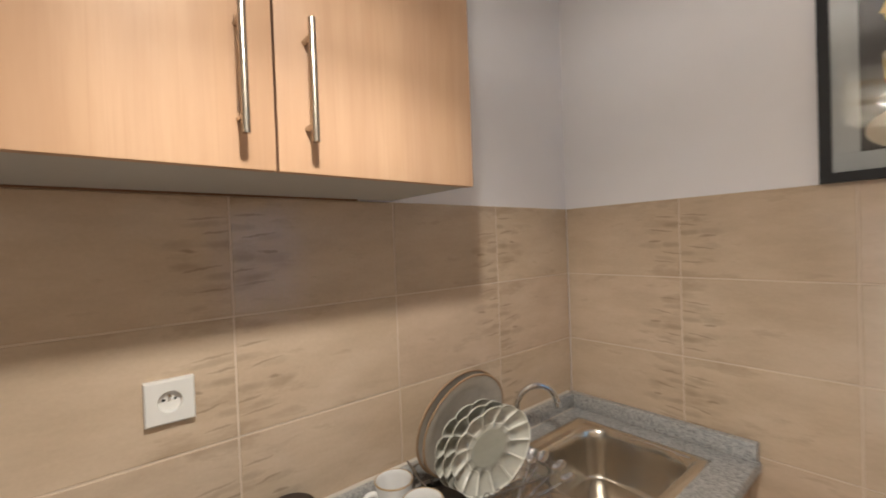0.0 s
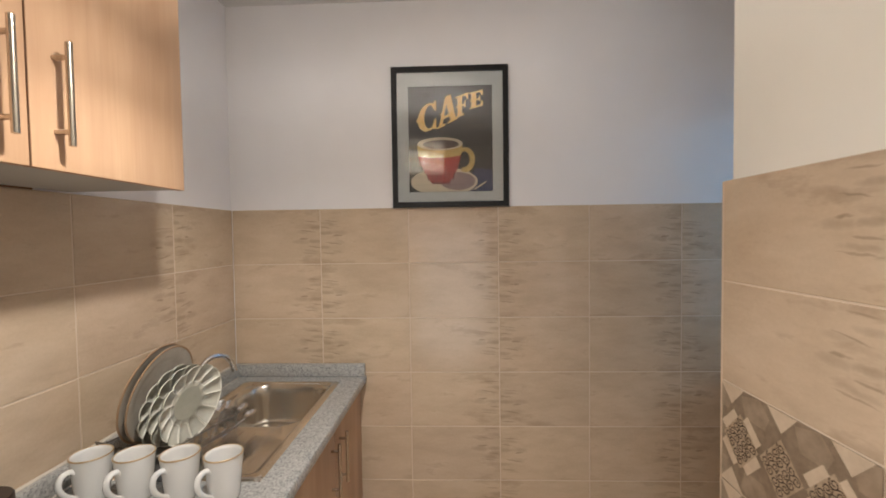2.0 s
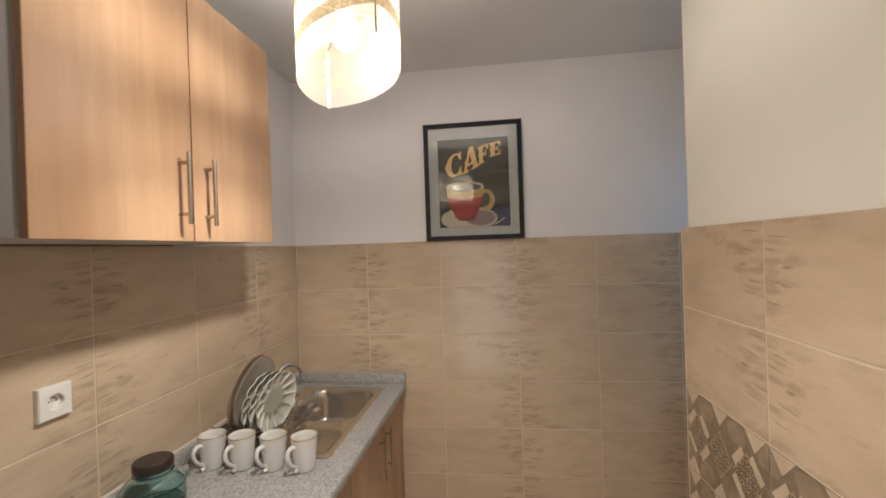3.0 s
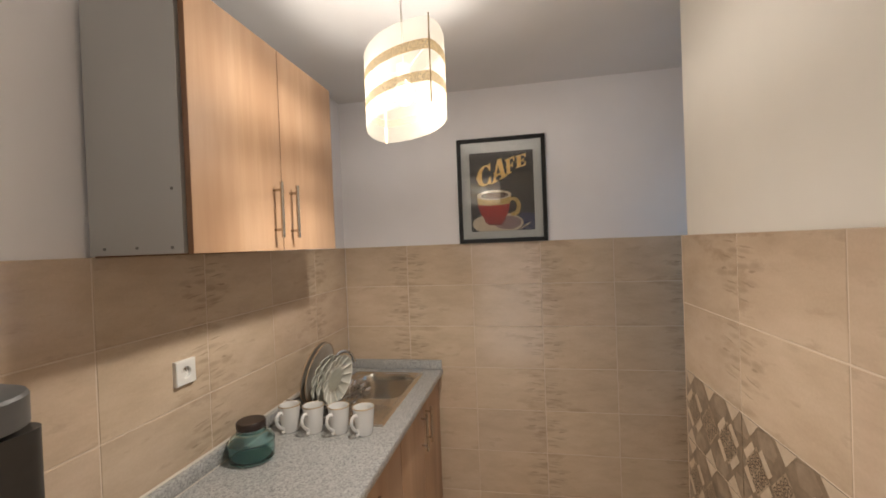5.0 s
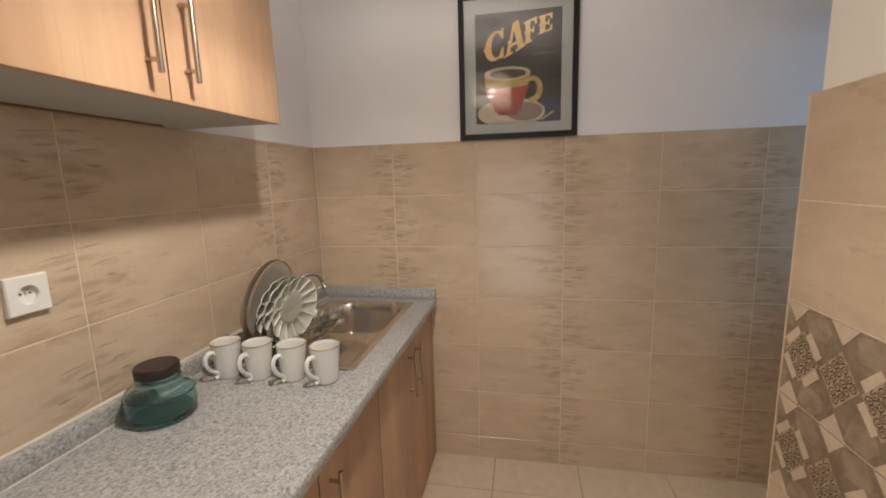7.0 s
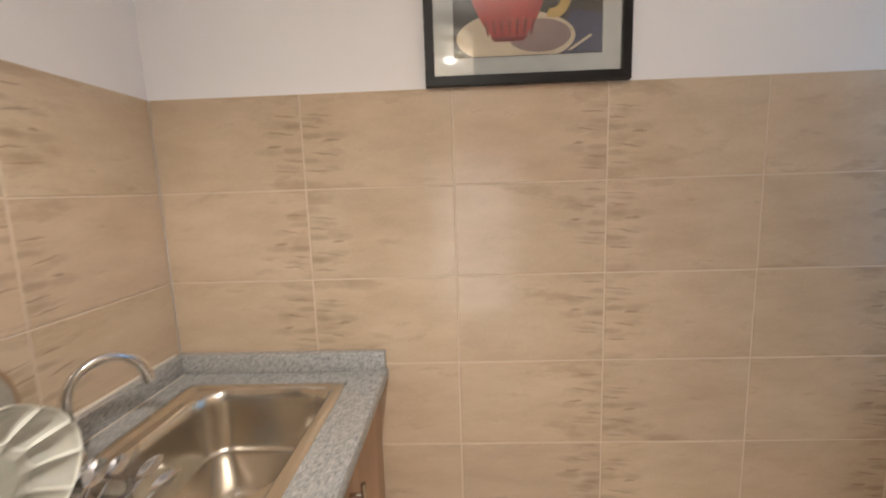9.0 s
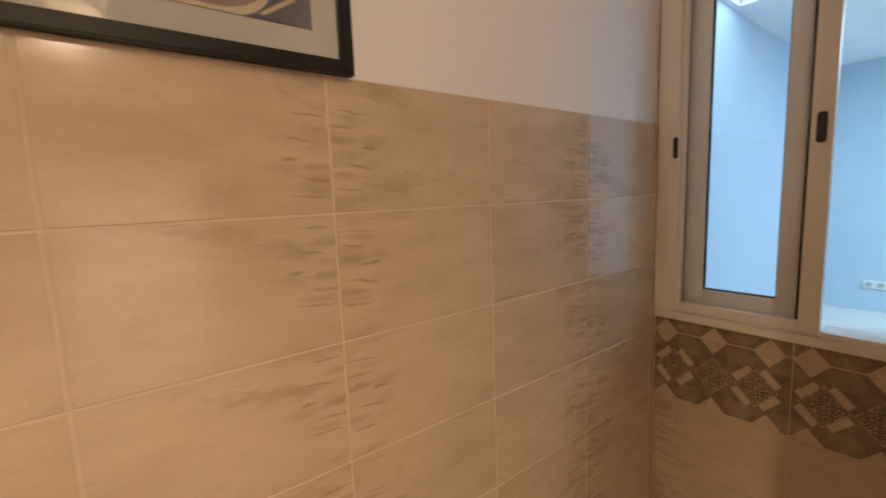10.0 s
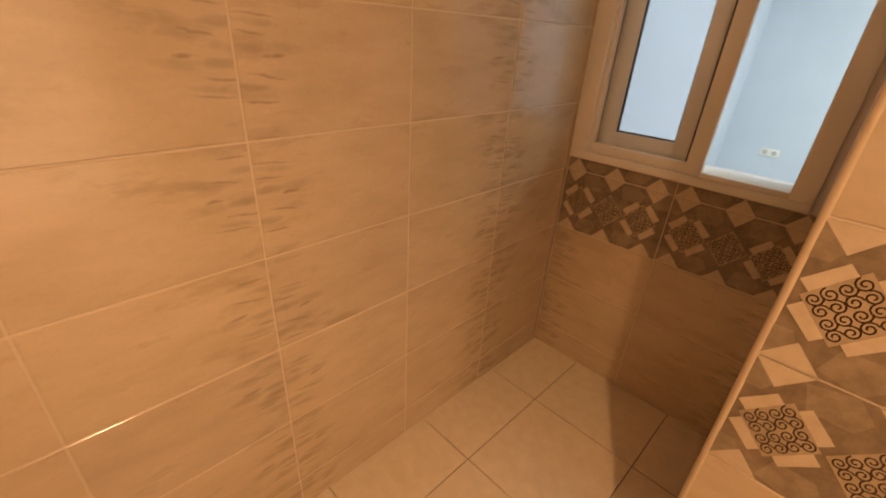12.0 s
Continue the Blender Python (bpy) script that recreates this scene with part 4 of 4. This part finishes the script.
def scallop_plate(R, lobes=13):
    """A ring of hollow, shell-like petals round a flat middle; the ridges between them are paler, a painted catch of
    light.
    """
    bm = bmesh.new()
    NA = lobes * 14
    steps = (0.0, 0.05, 0.12, 0.22, 0.35, 0.5, 0.65, 0.78, 0.88, 0.95, 1.0)
    def at(k, w, back):
        a = 2 * math.pi * k / NA
        q = ((k / 14.0) % 1.0) * 2 - 1
        arch = 1 - math.sqrt(1 - 0.985 * q * q)
        r = R * ((0.515 + 0.085 * arch) * (1 - w) + (1 - 0.042 * arch) * w)
        hollow = (1 - q * q) ** 0.75 * math.sin(math.pi * min(1.0, 0.04 + 0.93 * w)) ** 0.6
        z = 0.0075 + 0.0175 * w ** 1.2 - (0.0150 * hollow if not back else 0.0130 * hollow + 0.0036)
        return bm.verts.new((r * math.cos(a), r * math.sin(a), z))
    def flat(fr, z):
        return [bm.verts.new((R * fr * math.cos(2 * math.pi * k / NA), R * fr * math.sin(2 * math.pi * k / NA), z)) for k in range(NA)]
    rings = [flat(0.40, 0.004)] + [[at(k, w, False) for k in range(NA)] for w in steps] + [[at(k, w, True) for k in range(NA)] for w in reversed(steps)] + [flat(0.40, 0.0)]
    c0, c1 = bm.verts.new((0, 0, 0.004)), bm.verts.new((0, 0, 0.0))
    for k in range(NA):
        j = (k + 1) % NA
        bm.faces.new((c0, rings[0][k], rings[0][j]))
        bm.faces.new((c1, rings[-1][j], rings[-1][k]))
    for n, (a, b) in enumerate(zip(rings, rings[1:])):
        for k in range(NA):
            j = (k + 1) % NA
            f = bm.faces.new((a[k], b[k], b[j], a[j]))
            f.material_index = 1 if (1 <= n < 2 or 10 <= n <= 12) or (1 <= n <= 11 and k % 14 in (0, 13)) else 0
    bmesh.ops.recalc_face_normals(bm, faces=bm.faces)
    return bm


def standing(dy, R, tilt, dx=0.0, foot=0.012, turn=0):
    """A plate on edge in the rack: its face towards the rack's -y."""
    return RACK @ Matrix.Translation((dx, dy, foot + R)) @ pose(0, 0, 0, 0, 0, turn) @ pose(0, 0, 0, 90 - tilt, 0, 0)


pl = thing("scalloped_plate", standing(-0.069, 0.112, -10, -0.0126, 0.044, 5), "grey-green scalloped petal plate standing in the rack", "plate", "plates in the rack")
part("dish", scallop_plate(0.114), [STONEWARE, RIDGE], pl, smooth=70)
part("centre", lathe([(0.0, 0.0052), (0.044, 0.0052), (0.0475, 0.0056), (0.050, 0.0050), (0.050, 0.0042), (0, 0.0042)], 48), WELL, pl, "plain sage glazed centre", smooth=40)
copy_thing(pl, standing(-0.040, 0.112, -10, -0.022, 0.044, 6) @ pose(0, 0, 0, 0, 0, 9))
copy_thing(pl, standing(-0.016, 0.112, -10, -0.032, 0.044, 7) @ pose(0, 0, 0, 0, 0, 15))


def platter(m, R, label):
    g = thing("dinner_plate", m, label, "plate", "plates in the rack")
    part("dish", lathe([(0, 0.004), (R * 0.62, 0.004), (R * 0.70, 0.008), (R * 0.97, 0.018), (R * 0.985, 0.0175), (R * 0.98, 0.015), (R * 0.72, 0.004), (R * 0.62, 0.0), (0, 0.0)], 72), PLATTER, g, smooth=50)
    part("rim", lathe([(R * 0.955, 0.0182), (R * 0.985, 0.0200), (R, 0.0185), (R * 0.992, 0.0155), (R * 0.965, 0.0150)], 72), PLATTER_RIM, g, "brown banded rim", smooth=60)
    return g


platter(standing(0.012, 0.140, -13, -0.038, 0.050, 15), 0.137, "large taupe dinner plate with brown rim in the rack")
platter(standing(0.030, 0.144, -13, -0.044, 0.050, 15), 0.140, "large taupe dinner plate leaning at the back of the rack")


# ---------------------------------------------------------------- drinking glasses and clear tray on the drainer
def tumbler(m, label):
    g = thing("drinking_glass", m, label, "drinking glass", "glasses on the drainer")
    w = part("wall", lathe([(0.0, 0.0), (0.026, 0.0), (0.028, 0.004), (0.033, 0.05), (0.036, 0.092), (0.0345, 0.092), (0.0315, 0.05), (0.0265, 0.008), (0.0, 0.008)], 36), CLEAR, g, smooth=60)
    w.visible_shadow = False
    return g


tumbler(RACK @ pose(0.115, -0.055, 0.045, 78, 0, 30), "clear drinking glass lying in the rack")
tumbler(RACK @ pose(0.105, 0.0, 0.016, 0, 14, 0), "clear drinking glass upside down in the rack")
tumbler(RACK @ pose(0.170, -0.03, 0.004, 0, 0, 0), "clear drinking glass beside the rack")
tray = thing("clear_tray", pose(0.800, 0.625, CT + 0.008, 0, 0, -14), "shallow clear plastic tray on the sink drainer", "tray")
rim_out, rim_in = rounded(-0.075, 0.075, -0.055, 0.055, 0.016), rounded(-0.072, 0.072, -0.052, 0.052, 0.014)
bm = bmesh.new()
lo, hi, hi2, lo2 = ([bm.verts.new((x, y, z)) for x, y in o] for o, z in ((rim_in, 0.0), (rim_out, 0.040), (rim_in, 0.040), (rim_in, 0.003)))
for a, b in ((lo, hi), (hi, hi2), (hi2, lo2)):
    for k in range(len(a)):
        j = (k + 1) % len(a)
        bm.faces.new((a[k], a[j], b[j], b[k]))
bm.faces.new(lo[::-1]), bm.faces.new(lo2)
tb = part("tray_body", bm, CLEAR, tray, smooth=40)
tb.visible_shadow = False
for k, (dx, dy, tilt) in enumerate(((0.015, -0.120, 10), (0.025, -0.105, 16), (0.005, -0.095, 24), (-0.01, -0.110, 30), (0.02, -0.080, 19))):
    sp = thing("spoon", RACK @ pose(dx + 0.05, dy + 0.01, 0.020, 0, -tilt, 10 * k), "polished steel spoon leaning in the rack", "spoon", "cutlery in the rack")
    part("stem", tube([(0, 0, 0), (0.05, 0, 0.002), (0.11, 0, 0.0)], 0.0026, 8, flat=0.5), CHROME, sp)
    bowl = lathe([(0, 0), (0.006, 0.0006), (0.012, 0.003), (0.0155, 0.007), (0.0145, 0.0068), (0.011, 0.004), (0.0, 0.0015)], 24)
    part("bowl", moved(bowl, Matrix.Translation((0.128, 0, -0.004)) @ Matrix.Diagonal((1.5, 1, 1, 1))), CHROME, sp, smooth=60)

# ---------------------------------------------------------------- sliding window
win = thing("window_1", (0, S, 0), "white aluminium sliding window, half open, sashes stacked", "window", kind="structure")
def bar(name, x0, x1, y0, y1, z0, z1, parent, m=None, bev=0.002):
    return part(name, box((x0, y0, z0), (x1, y1, z1), bev), m or ALU, parent)


fz0, fz1 = WZ0 + 0.003, WZ1 - 0.002
bar("frame_rail", WX0, E - 0.001, -0.10, 0.012, fz0, fz0 + 0.028, win)
bar("frame_rail", WX0, E - 0.001, -0.10, 0.012, fz1 - 0.04, fz1, win)
bar("frame_jamb", WX0, 0.7390, -0.10, 0.0115, fz0 + 0.0285, fz1 - 0.0405, win)
bar("frame_jamb", E - 0.068, E - 0.001, -0.10, 0.0115, fz0 + 0.0285, fz1 - 0.0405, win)
# Dark strip added for the shaded gap beside the jamb.
bar("jamb_gap_strip", E - 0.0735, E - 0.0685, -0.09, -0.040, fz0 + 0.029, fz1 - 0.041, win, GASKET, 0.0)


def sash(x0, x1, y, left, right, bottom, handle_x, seal=True):
    z0, z1 = fz0 + 0.0290, fz1 - 0.0410
    s = part("sash", joined(box((x0, y - 0.028, z0), (x0 + left, y, z1), 0.0015), box((x1 - right, y - 0.028, z0), (x1, y, z1), 0.0015),
                            box((x0 + left, y - 0.028, z0), (x1 - right, y, z0 + bottom), 0.0015), box((x0 + left, y - 0.028, z1 - 0.05), (x1 - right, y, z1), 0.0015)), ALU, win, "sliding sash")
    gx0, gx1, gz0, gz1 = x0 + left, x1 - right, z0 + bottom, z1 - 0.05
    if seal:
        part("gasket", joined(box((gx0, y - 0.018, gz0), (gx0 + 0.003, y - 0.006, gz1)), box((gx1 - 0.005, y - 0.018, gz0), (gx1, y - 0.006, gz1)), box((gx0 + 0.005, y - 0.018, gz0), (gx1 - 0.005, y - 0.006, gz0 + 0.005))), GASKET, s)
    g = part("pane", box((gx0 + 0.001, y - 0.016, gz0 + 0.001), (gx1 - 0.001, y - 0.012, gz1 - 0.001)), PANE, s, "clear window pane", smooth=None)
    g.visible_shadow = False
    if handle_x:
        part("latch", prism(rounded(-0.011, 0.011, -0.042, 0.042, 0.008), 0.006), GASKET, s, "black recessed sash latch", at=Matrix(((1, 0, 0, handle_x), (0, 0, 1, y), (0, 1, 0, 1.545), (0, 0, 0, 1))))
    return s


# both sashes are slid to one side; the other half stands open
sash(1.047, 1.3755, -0.050, 0.053, 0.064, 0.082, 0)
sash(0.983, 1.3815, -0.006, 0.050, 0.012, 0.034, 1.008, False)
bar("track", 0.7395, 0.9825, -0.090, 0.006, fz0 + 0.0285, fz0 + 0.046, win)
# Dark strip added between the sashes against the light leak, as gap shade.
bar("sash_gap_strip", 1.0335, 1.0465, -0.050, -0.0365, fz0 + 0.029, fz1 - 0.041, win, GASKET, 0.0)
# Reveal splayed to show and catch light; daylight's blue is put in its colour.
bm = bmesh.new()
for z in (WZ0, WZ1):
    for x, y in ((0.7385, -0.101), (0.7600, -0.30), (0.60, -0.30), (0.60, -0.2005), (0.6805, -0.2005), (0.6805, -0.101)):
        bm.verts.new((x, y, z))
bm.verts.ensure_lookup_table()
bm.faces.new(bm.verts[0:6][::-1]), bm.faces.new(bm.verts[6:12])
for k in range(6):
    j = (k + 1) % 6
    bm.faces.new((bm.verts[k], bm.verts[j], bm.verts[j + 6], bm.verts[k + 6]))
bmesh.ops.recalc_face_normals(bm, faces=bm.faces)
part("reveal", bm, BLUE, win, "splayed reveal shaped for the camera's view, daylight blue in its colour", smooth=None)
part("outer_sill", box((0.7605, -0.30, WZ0 - 0.03), (1.446, -0.101, WZ0 + 0.012), 0.002), PAINT, win, "white outer sill", smooth=None)
part("latch", prism(rounded(-0.007, 0.007, -0.036, 0.036, 0.006), 0.006), GASKET, win, "black jamb latch", at=Matrix(((1, 0, 0, 1.387), (0, 0, 1, 0.0118), (0, 1, 0, 1.53), (0, 0, 0, 1))))
far_socket = thing("wall_socket", Matrix(((-1, 0, 0, FAR_SOCK[0]), (0, 0, 1, FY), (0, 1, 0, FAR_SOCK[1]), (0, 0, 0, 1))), "white double wall socket on the blue wall", "wall socket")
part("plate", box((-0.10, -0.045, 0.0), (0.10, 0.045, 0.012), 0.004), PLASTIC, far_socket)
# Flat grey discs: the recesses' shade put in as colour.
for x in (-0.045, 0.045):
    part("recess", moved(lathe([(0, 0.0122), (0.026, 0.0122), (0.026, 0.0128), (0, 0.0128)], 24), Matrix.Translation((x, 0, 0))), GREYBOARD, far_socket)

# ---------------------------------------------------------------- wall tiles, band tiles and floor tiles
TW, TH, G = 0.4015, 0.25, 0.0021
shapes = {}


def tile_mesh(w, h, u0, material, key):
    """A tile of size w x h, its centre u0 along the full tile, edges eased; local x along the wall, z up, y out."""
    k = (key, round(w, 4), round(h, 4), round(u0, 4))
    if k not in shapes:
        shapes[k] = mesh_of(key, moved(box((-w / 2, -T + 0.001, -h / 2), (w / 2, 0.0, h / 2)), Matrix.Translation((u0, 0, 0))), material)
        bm = bmesh.new()
        bm.from_mesh(shapes[k])
        out = [e for e in bm.edges if all(v.co.y > -0.001 for v in e.verts)]
        bmesh.ops.bevel(bm, geom=out, offset=0.0011, segments=1, affect="EDGES")
        bm.to_mesh(shapes[k])
        bm.free()
    return shapes[k]


def spiral(cx, cz, r, flip, a0, turns=1.55, n=18, w=0.0014, lift=0.0016):
    """A flat raised scroll as a ribbon."""
    v, f = [], []
    for k in range(n + 1):
        s = k / n
        a, rad = a0 + flip * 2 * math.pi * turns * s, r * (1.0 - 0.80 * s)
        for q in (-w, w):
            v.append((cx + (rad + q) * math.cos(a), lift, cz + (rad + q) * math.sin(a)))
    for k in range(n):
        f.append((2 * k, 2 * k + 1, 2 * k + 3, 2 * k + 2))
    return v, f


def deco_mesh(u0, u1, tall):
    """Printed band tile from u0 to u1 of its 0.4 m: cream half diamonds at both edges, three scroll diamonds, cream bars, brown ground."""
    W, H = u1 - u0, TH - 2 * G
    ZT = tall - TH / 2 - G
    verts, faces, mats = [], [], []
    def poly(pts, m, lift):
        """Clip to the tile, then lay down as one face."""
        for axis, lim, sign in ((0, G, 1), (0, W - G, -1), (1, -H / 2, 1), (1, ZT, -1)):
            out = []
            for a, b in zip(pts, pts[1:] + pts[:1]):
                ia, ib = sign * (a[axis] - lim) >= 0, sign * (b[axis] - lim) >= 0
                if ia:
                    out.append(a)
                if ia != ib:
                    s = (lim - a[axis]) / (b[axis] - a[axis])
                    out.append((a[0] + s * (b[0] - a[0]), a[1] + s * (b[1] - a[1])))
            pts = out
            if len(pts) < 3:
                return
        base = len(verts)
        verts.extend((x - W / 2, lift, z) for x, z in pts)
        faces.append(tuple(range(base, base + len(pts)))[::-1])
        mats.append(m)
    x0, x1, z0, z1 = -W / 2 + G, W / 2 - G, -H / 2, ZT
    base = len(verts)
    for y in (-T + 0.001, 0.0):
        verts.extend([(x0, y, z0), (x1, y, z0), (x1, y, z1), (x0, y, z1)])
    for q in ((7, 6, 5, 4), (0, 1, 5, 4), (1, 2, 6, 5), (2, 3, 7, 6), (3, 0, 4, 7)):
        faces.append(tuple(base + i for i in q))
        mats.append(0)
    def dia(cx, cz, r, m, lift, rz=None):
        rz = rz or r
        poly([(cx - u0 - r, cz), (cx - u0, cz - rz), (cx - u0 + r, cz), (cx - u0, cz + rz)], m, lift)
    d, dz, e = 0.060, 0.066, 0.125
    for cx in (0.0, 0.1215, 0.2785, 0.4):              # brown ground in two tones
        for sgn in (-1, 1):
            poly([(cx - u0 - 0.03, sgn * 0.062), (cx - u0 + 0.03, sgn * 0.062), (cx - u0 + 0.045, sgn * 0.09), (cx - u0 + 0.015, sgn * 0.124), (cx - u0 - 0.045, sgn * 0.110)], 1, 0.0004)
    for cx in (0.043, 0.2, 0.357):
        for cz in (-e, e):
            dia(cx, cz, 0.043, 2, 0.0007, 0.047)
    for cx in (0.0755, 0.3245):
        for sx in (-1, 1):
            for sz in (-1, 1):
                ax, az = cx - u0 + sx * d * 0.12, sz * d * 0.88
                bx_, bz = cx - u0 + sx * d * 0.86, sz * d * 0.14
                o = 0.0165
                poly([(ax, az), (bx_, bz), (bx_ + sx * o, bz + sz * o), (ax + sx * o, az + sz * o)], 2, 0.0010)
    for cx in (0.0755, 0.2, 0.3245):
        dia(cx, 0.0, d, 3, 0.0013, dz)
        step = 2.0 / 4.3
        for i in range(4):
            for j in range(4):
                a, b = step * (i - 1.5), step * (j - 1.5)
                px, pz = (a + b) / 2 * d, (b - a) / 2 * dz
                if G + 0.009 < cx + px - u0 < W - G - 0.009 and pz < ZT - 0.009:
                    v, f = spiral(cx + px - u0 - W / 2, pz, 0.0118, 1 if (i + j) % 2 else -1, radians(45 + 90 * (j % 2)))
                    base = len(verts)
                    verts.extend(v)
                    faces.extend(tuple(base + q for q in g)[::-1] for g in f)
                    mats.extend([4] * len(f))
    me = bpy.data.meshes.new("deco_tile")
    me.from_pydata(verts, [], faces)
    for m in (DECO_BROWN, DECO_MID, DECO_LIGHT, DECO_SCROLL, DECO_INK):
        me.materials.append(m)
    me.polygons.foreach_set("material_index", mats)
    return me


ROWS = [TOP - TH * k for k in range(7)] + [0.0]


def tiled(parent, origin, along, out, length, joints, flip0, skip=(), band=(), top=TOP):
    """Lay tiles on a wall: origin at its start on the floor, along and out unit directions; joints from the start."""
    ax, ot = Vector(along), Vector(out)
    basis = Matrix((ax, ot, Vector((0, 0, 1)))).transposed().to_4x4()
    edges = [0.0] + [j for j in joints if 0.004 < j < length - 0.004] + [length]
    g = Vector(origin)
    gb = box((0, -T - 0.001, 0), (length, -0.0016, top - 0.0005))
    part("grout", moved(gb, Matrix.Translation(g) @ basis), GROUT, parent, smooth=None)
    for c, (a, b) in enumerate(zip(edges, edges[1:])):
        for r, (zt, zb) in enumerate(zip(ROWS, ROWS[1:])):
            if any(a0 < (a + b) / 2 < b0 and z0 < (zt + zb) / 2 < z1 for a0, b0, z0, z1 in skip):
                continue
            flip = (c + flip0) % 2 == 0
            if zb > top - 0.01:
                continue
            zb2, zt2 = zb, min(zt, top)
            cz = (zt + zb) / 2 if band and band[0] <= r <= band[1] else (zt2 + zb2) / 2
            place = Matrix.Translation(g + ax * ((a + b) / 2) + Vector((0, 0, cz))) @ basis
            if band and band[0] <= r <= band[1]:
                key = ("deco", round(b - a, 3), round(zt2 - zb2, 3))
                if key not in shapes:
                    shapes[key] = deco_mesh(0.0, b - a, zt2 - zb2)
                part("band_tile", shapes[key], None, parent, at=place)
                continue
            u = 0.0 if b - a > 0.38 else 0.5 * (TW - (b - a)) * (1 if flip else -1) * (1 if c else -1)
            me = tile_mesh(b - a - 2 * G, zt2 - zb2 - 2 * G, u * (-1 if flip else 1), TILE, "tile")
            place = place @ (pose(0, 0, 0) if not flip else Matrix.Diagonal((-1, 1, -1, 1)))
            place = place @ Matrix.Translation((-u * (-1 if flip else 1), 0, 0))
            part("tile", me, None, parent, at=place)


EJ = [0.0035 + 0.4035 * k for k in range(1, 7)]
tiled(wall_east, (E, N, 0), (0, -1, 0), (-1, 0, 0), N - S, EJ, 1)
tiled(wall_north, (E - 0.0005, N, 0), (-1, 0, 0), (0, -1, 0), E - WEST, [0.4008 * k for k in range(1, 10)], 1)
tiled(wall_partition, (A - 0.006, P, 0), (-1, 0, 0), (0, 1, 0), A - WEST, [0.006 + 0.4045 * k for k in range(1, 8)], 1, band=(2, 3))
tiled(wall_south, (E - 0.0005, S, 0), (-1, 0, 0), (0, 1, 0), E - A, [0.4145], 0, band=(2, 3), top=WZ0)
tiled(wall_partition, (A, P - 0.006, 0), (0, -1, 0), (1, 0, 0), P - S - 0.006, [0.4035], 0, band=(2, 3))
FT, FG = 0.4095, 0.0016
fx = [1.218 - FT * k for k in range(-1, 10)]
fy = [0.135 + FT * k for k in range(-4, 4)]
slab = {}
for xa in fx:
    for ya in fy:
        x0, x1, y0, y1 = max(xa - FT, WEST), min(xa, E + T), max(ya - FT, S - T), min(ya, N + T)
        if x1 - x0 < 0.02 or y1 - y0 < 0.02 or (x1 <= A and y1 < P):
            continue
        key = (round(x1 - x0, 3), round(y1 - y0, 3))
        if key not in slab:
            w, d = key
            slab[key] = mesh_of("floor_tile", box((-w / 2 + FG, -d / 2 + FG, -0.0065), (w / 2 - FG, d / 2 - FG, 0.0)), FLOOR)
        part("floor_tile", slab[key], None, floor, at=Matrix.Translation(((x0 + x1) / 2, (y0 + y1) / 2, 0)))
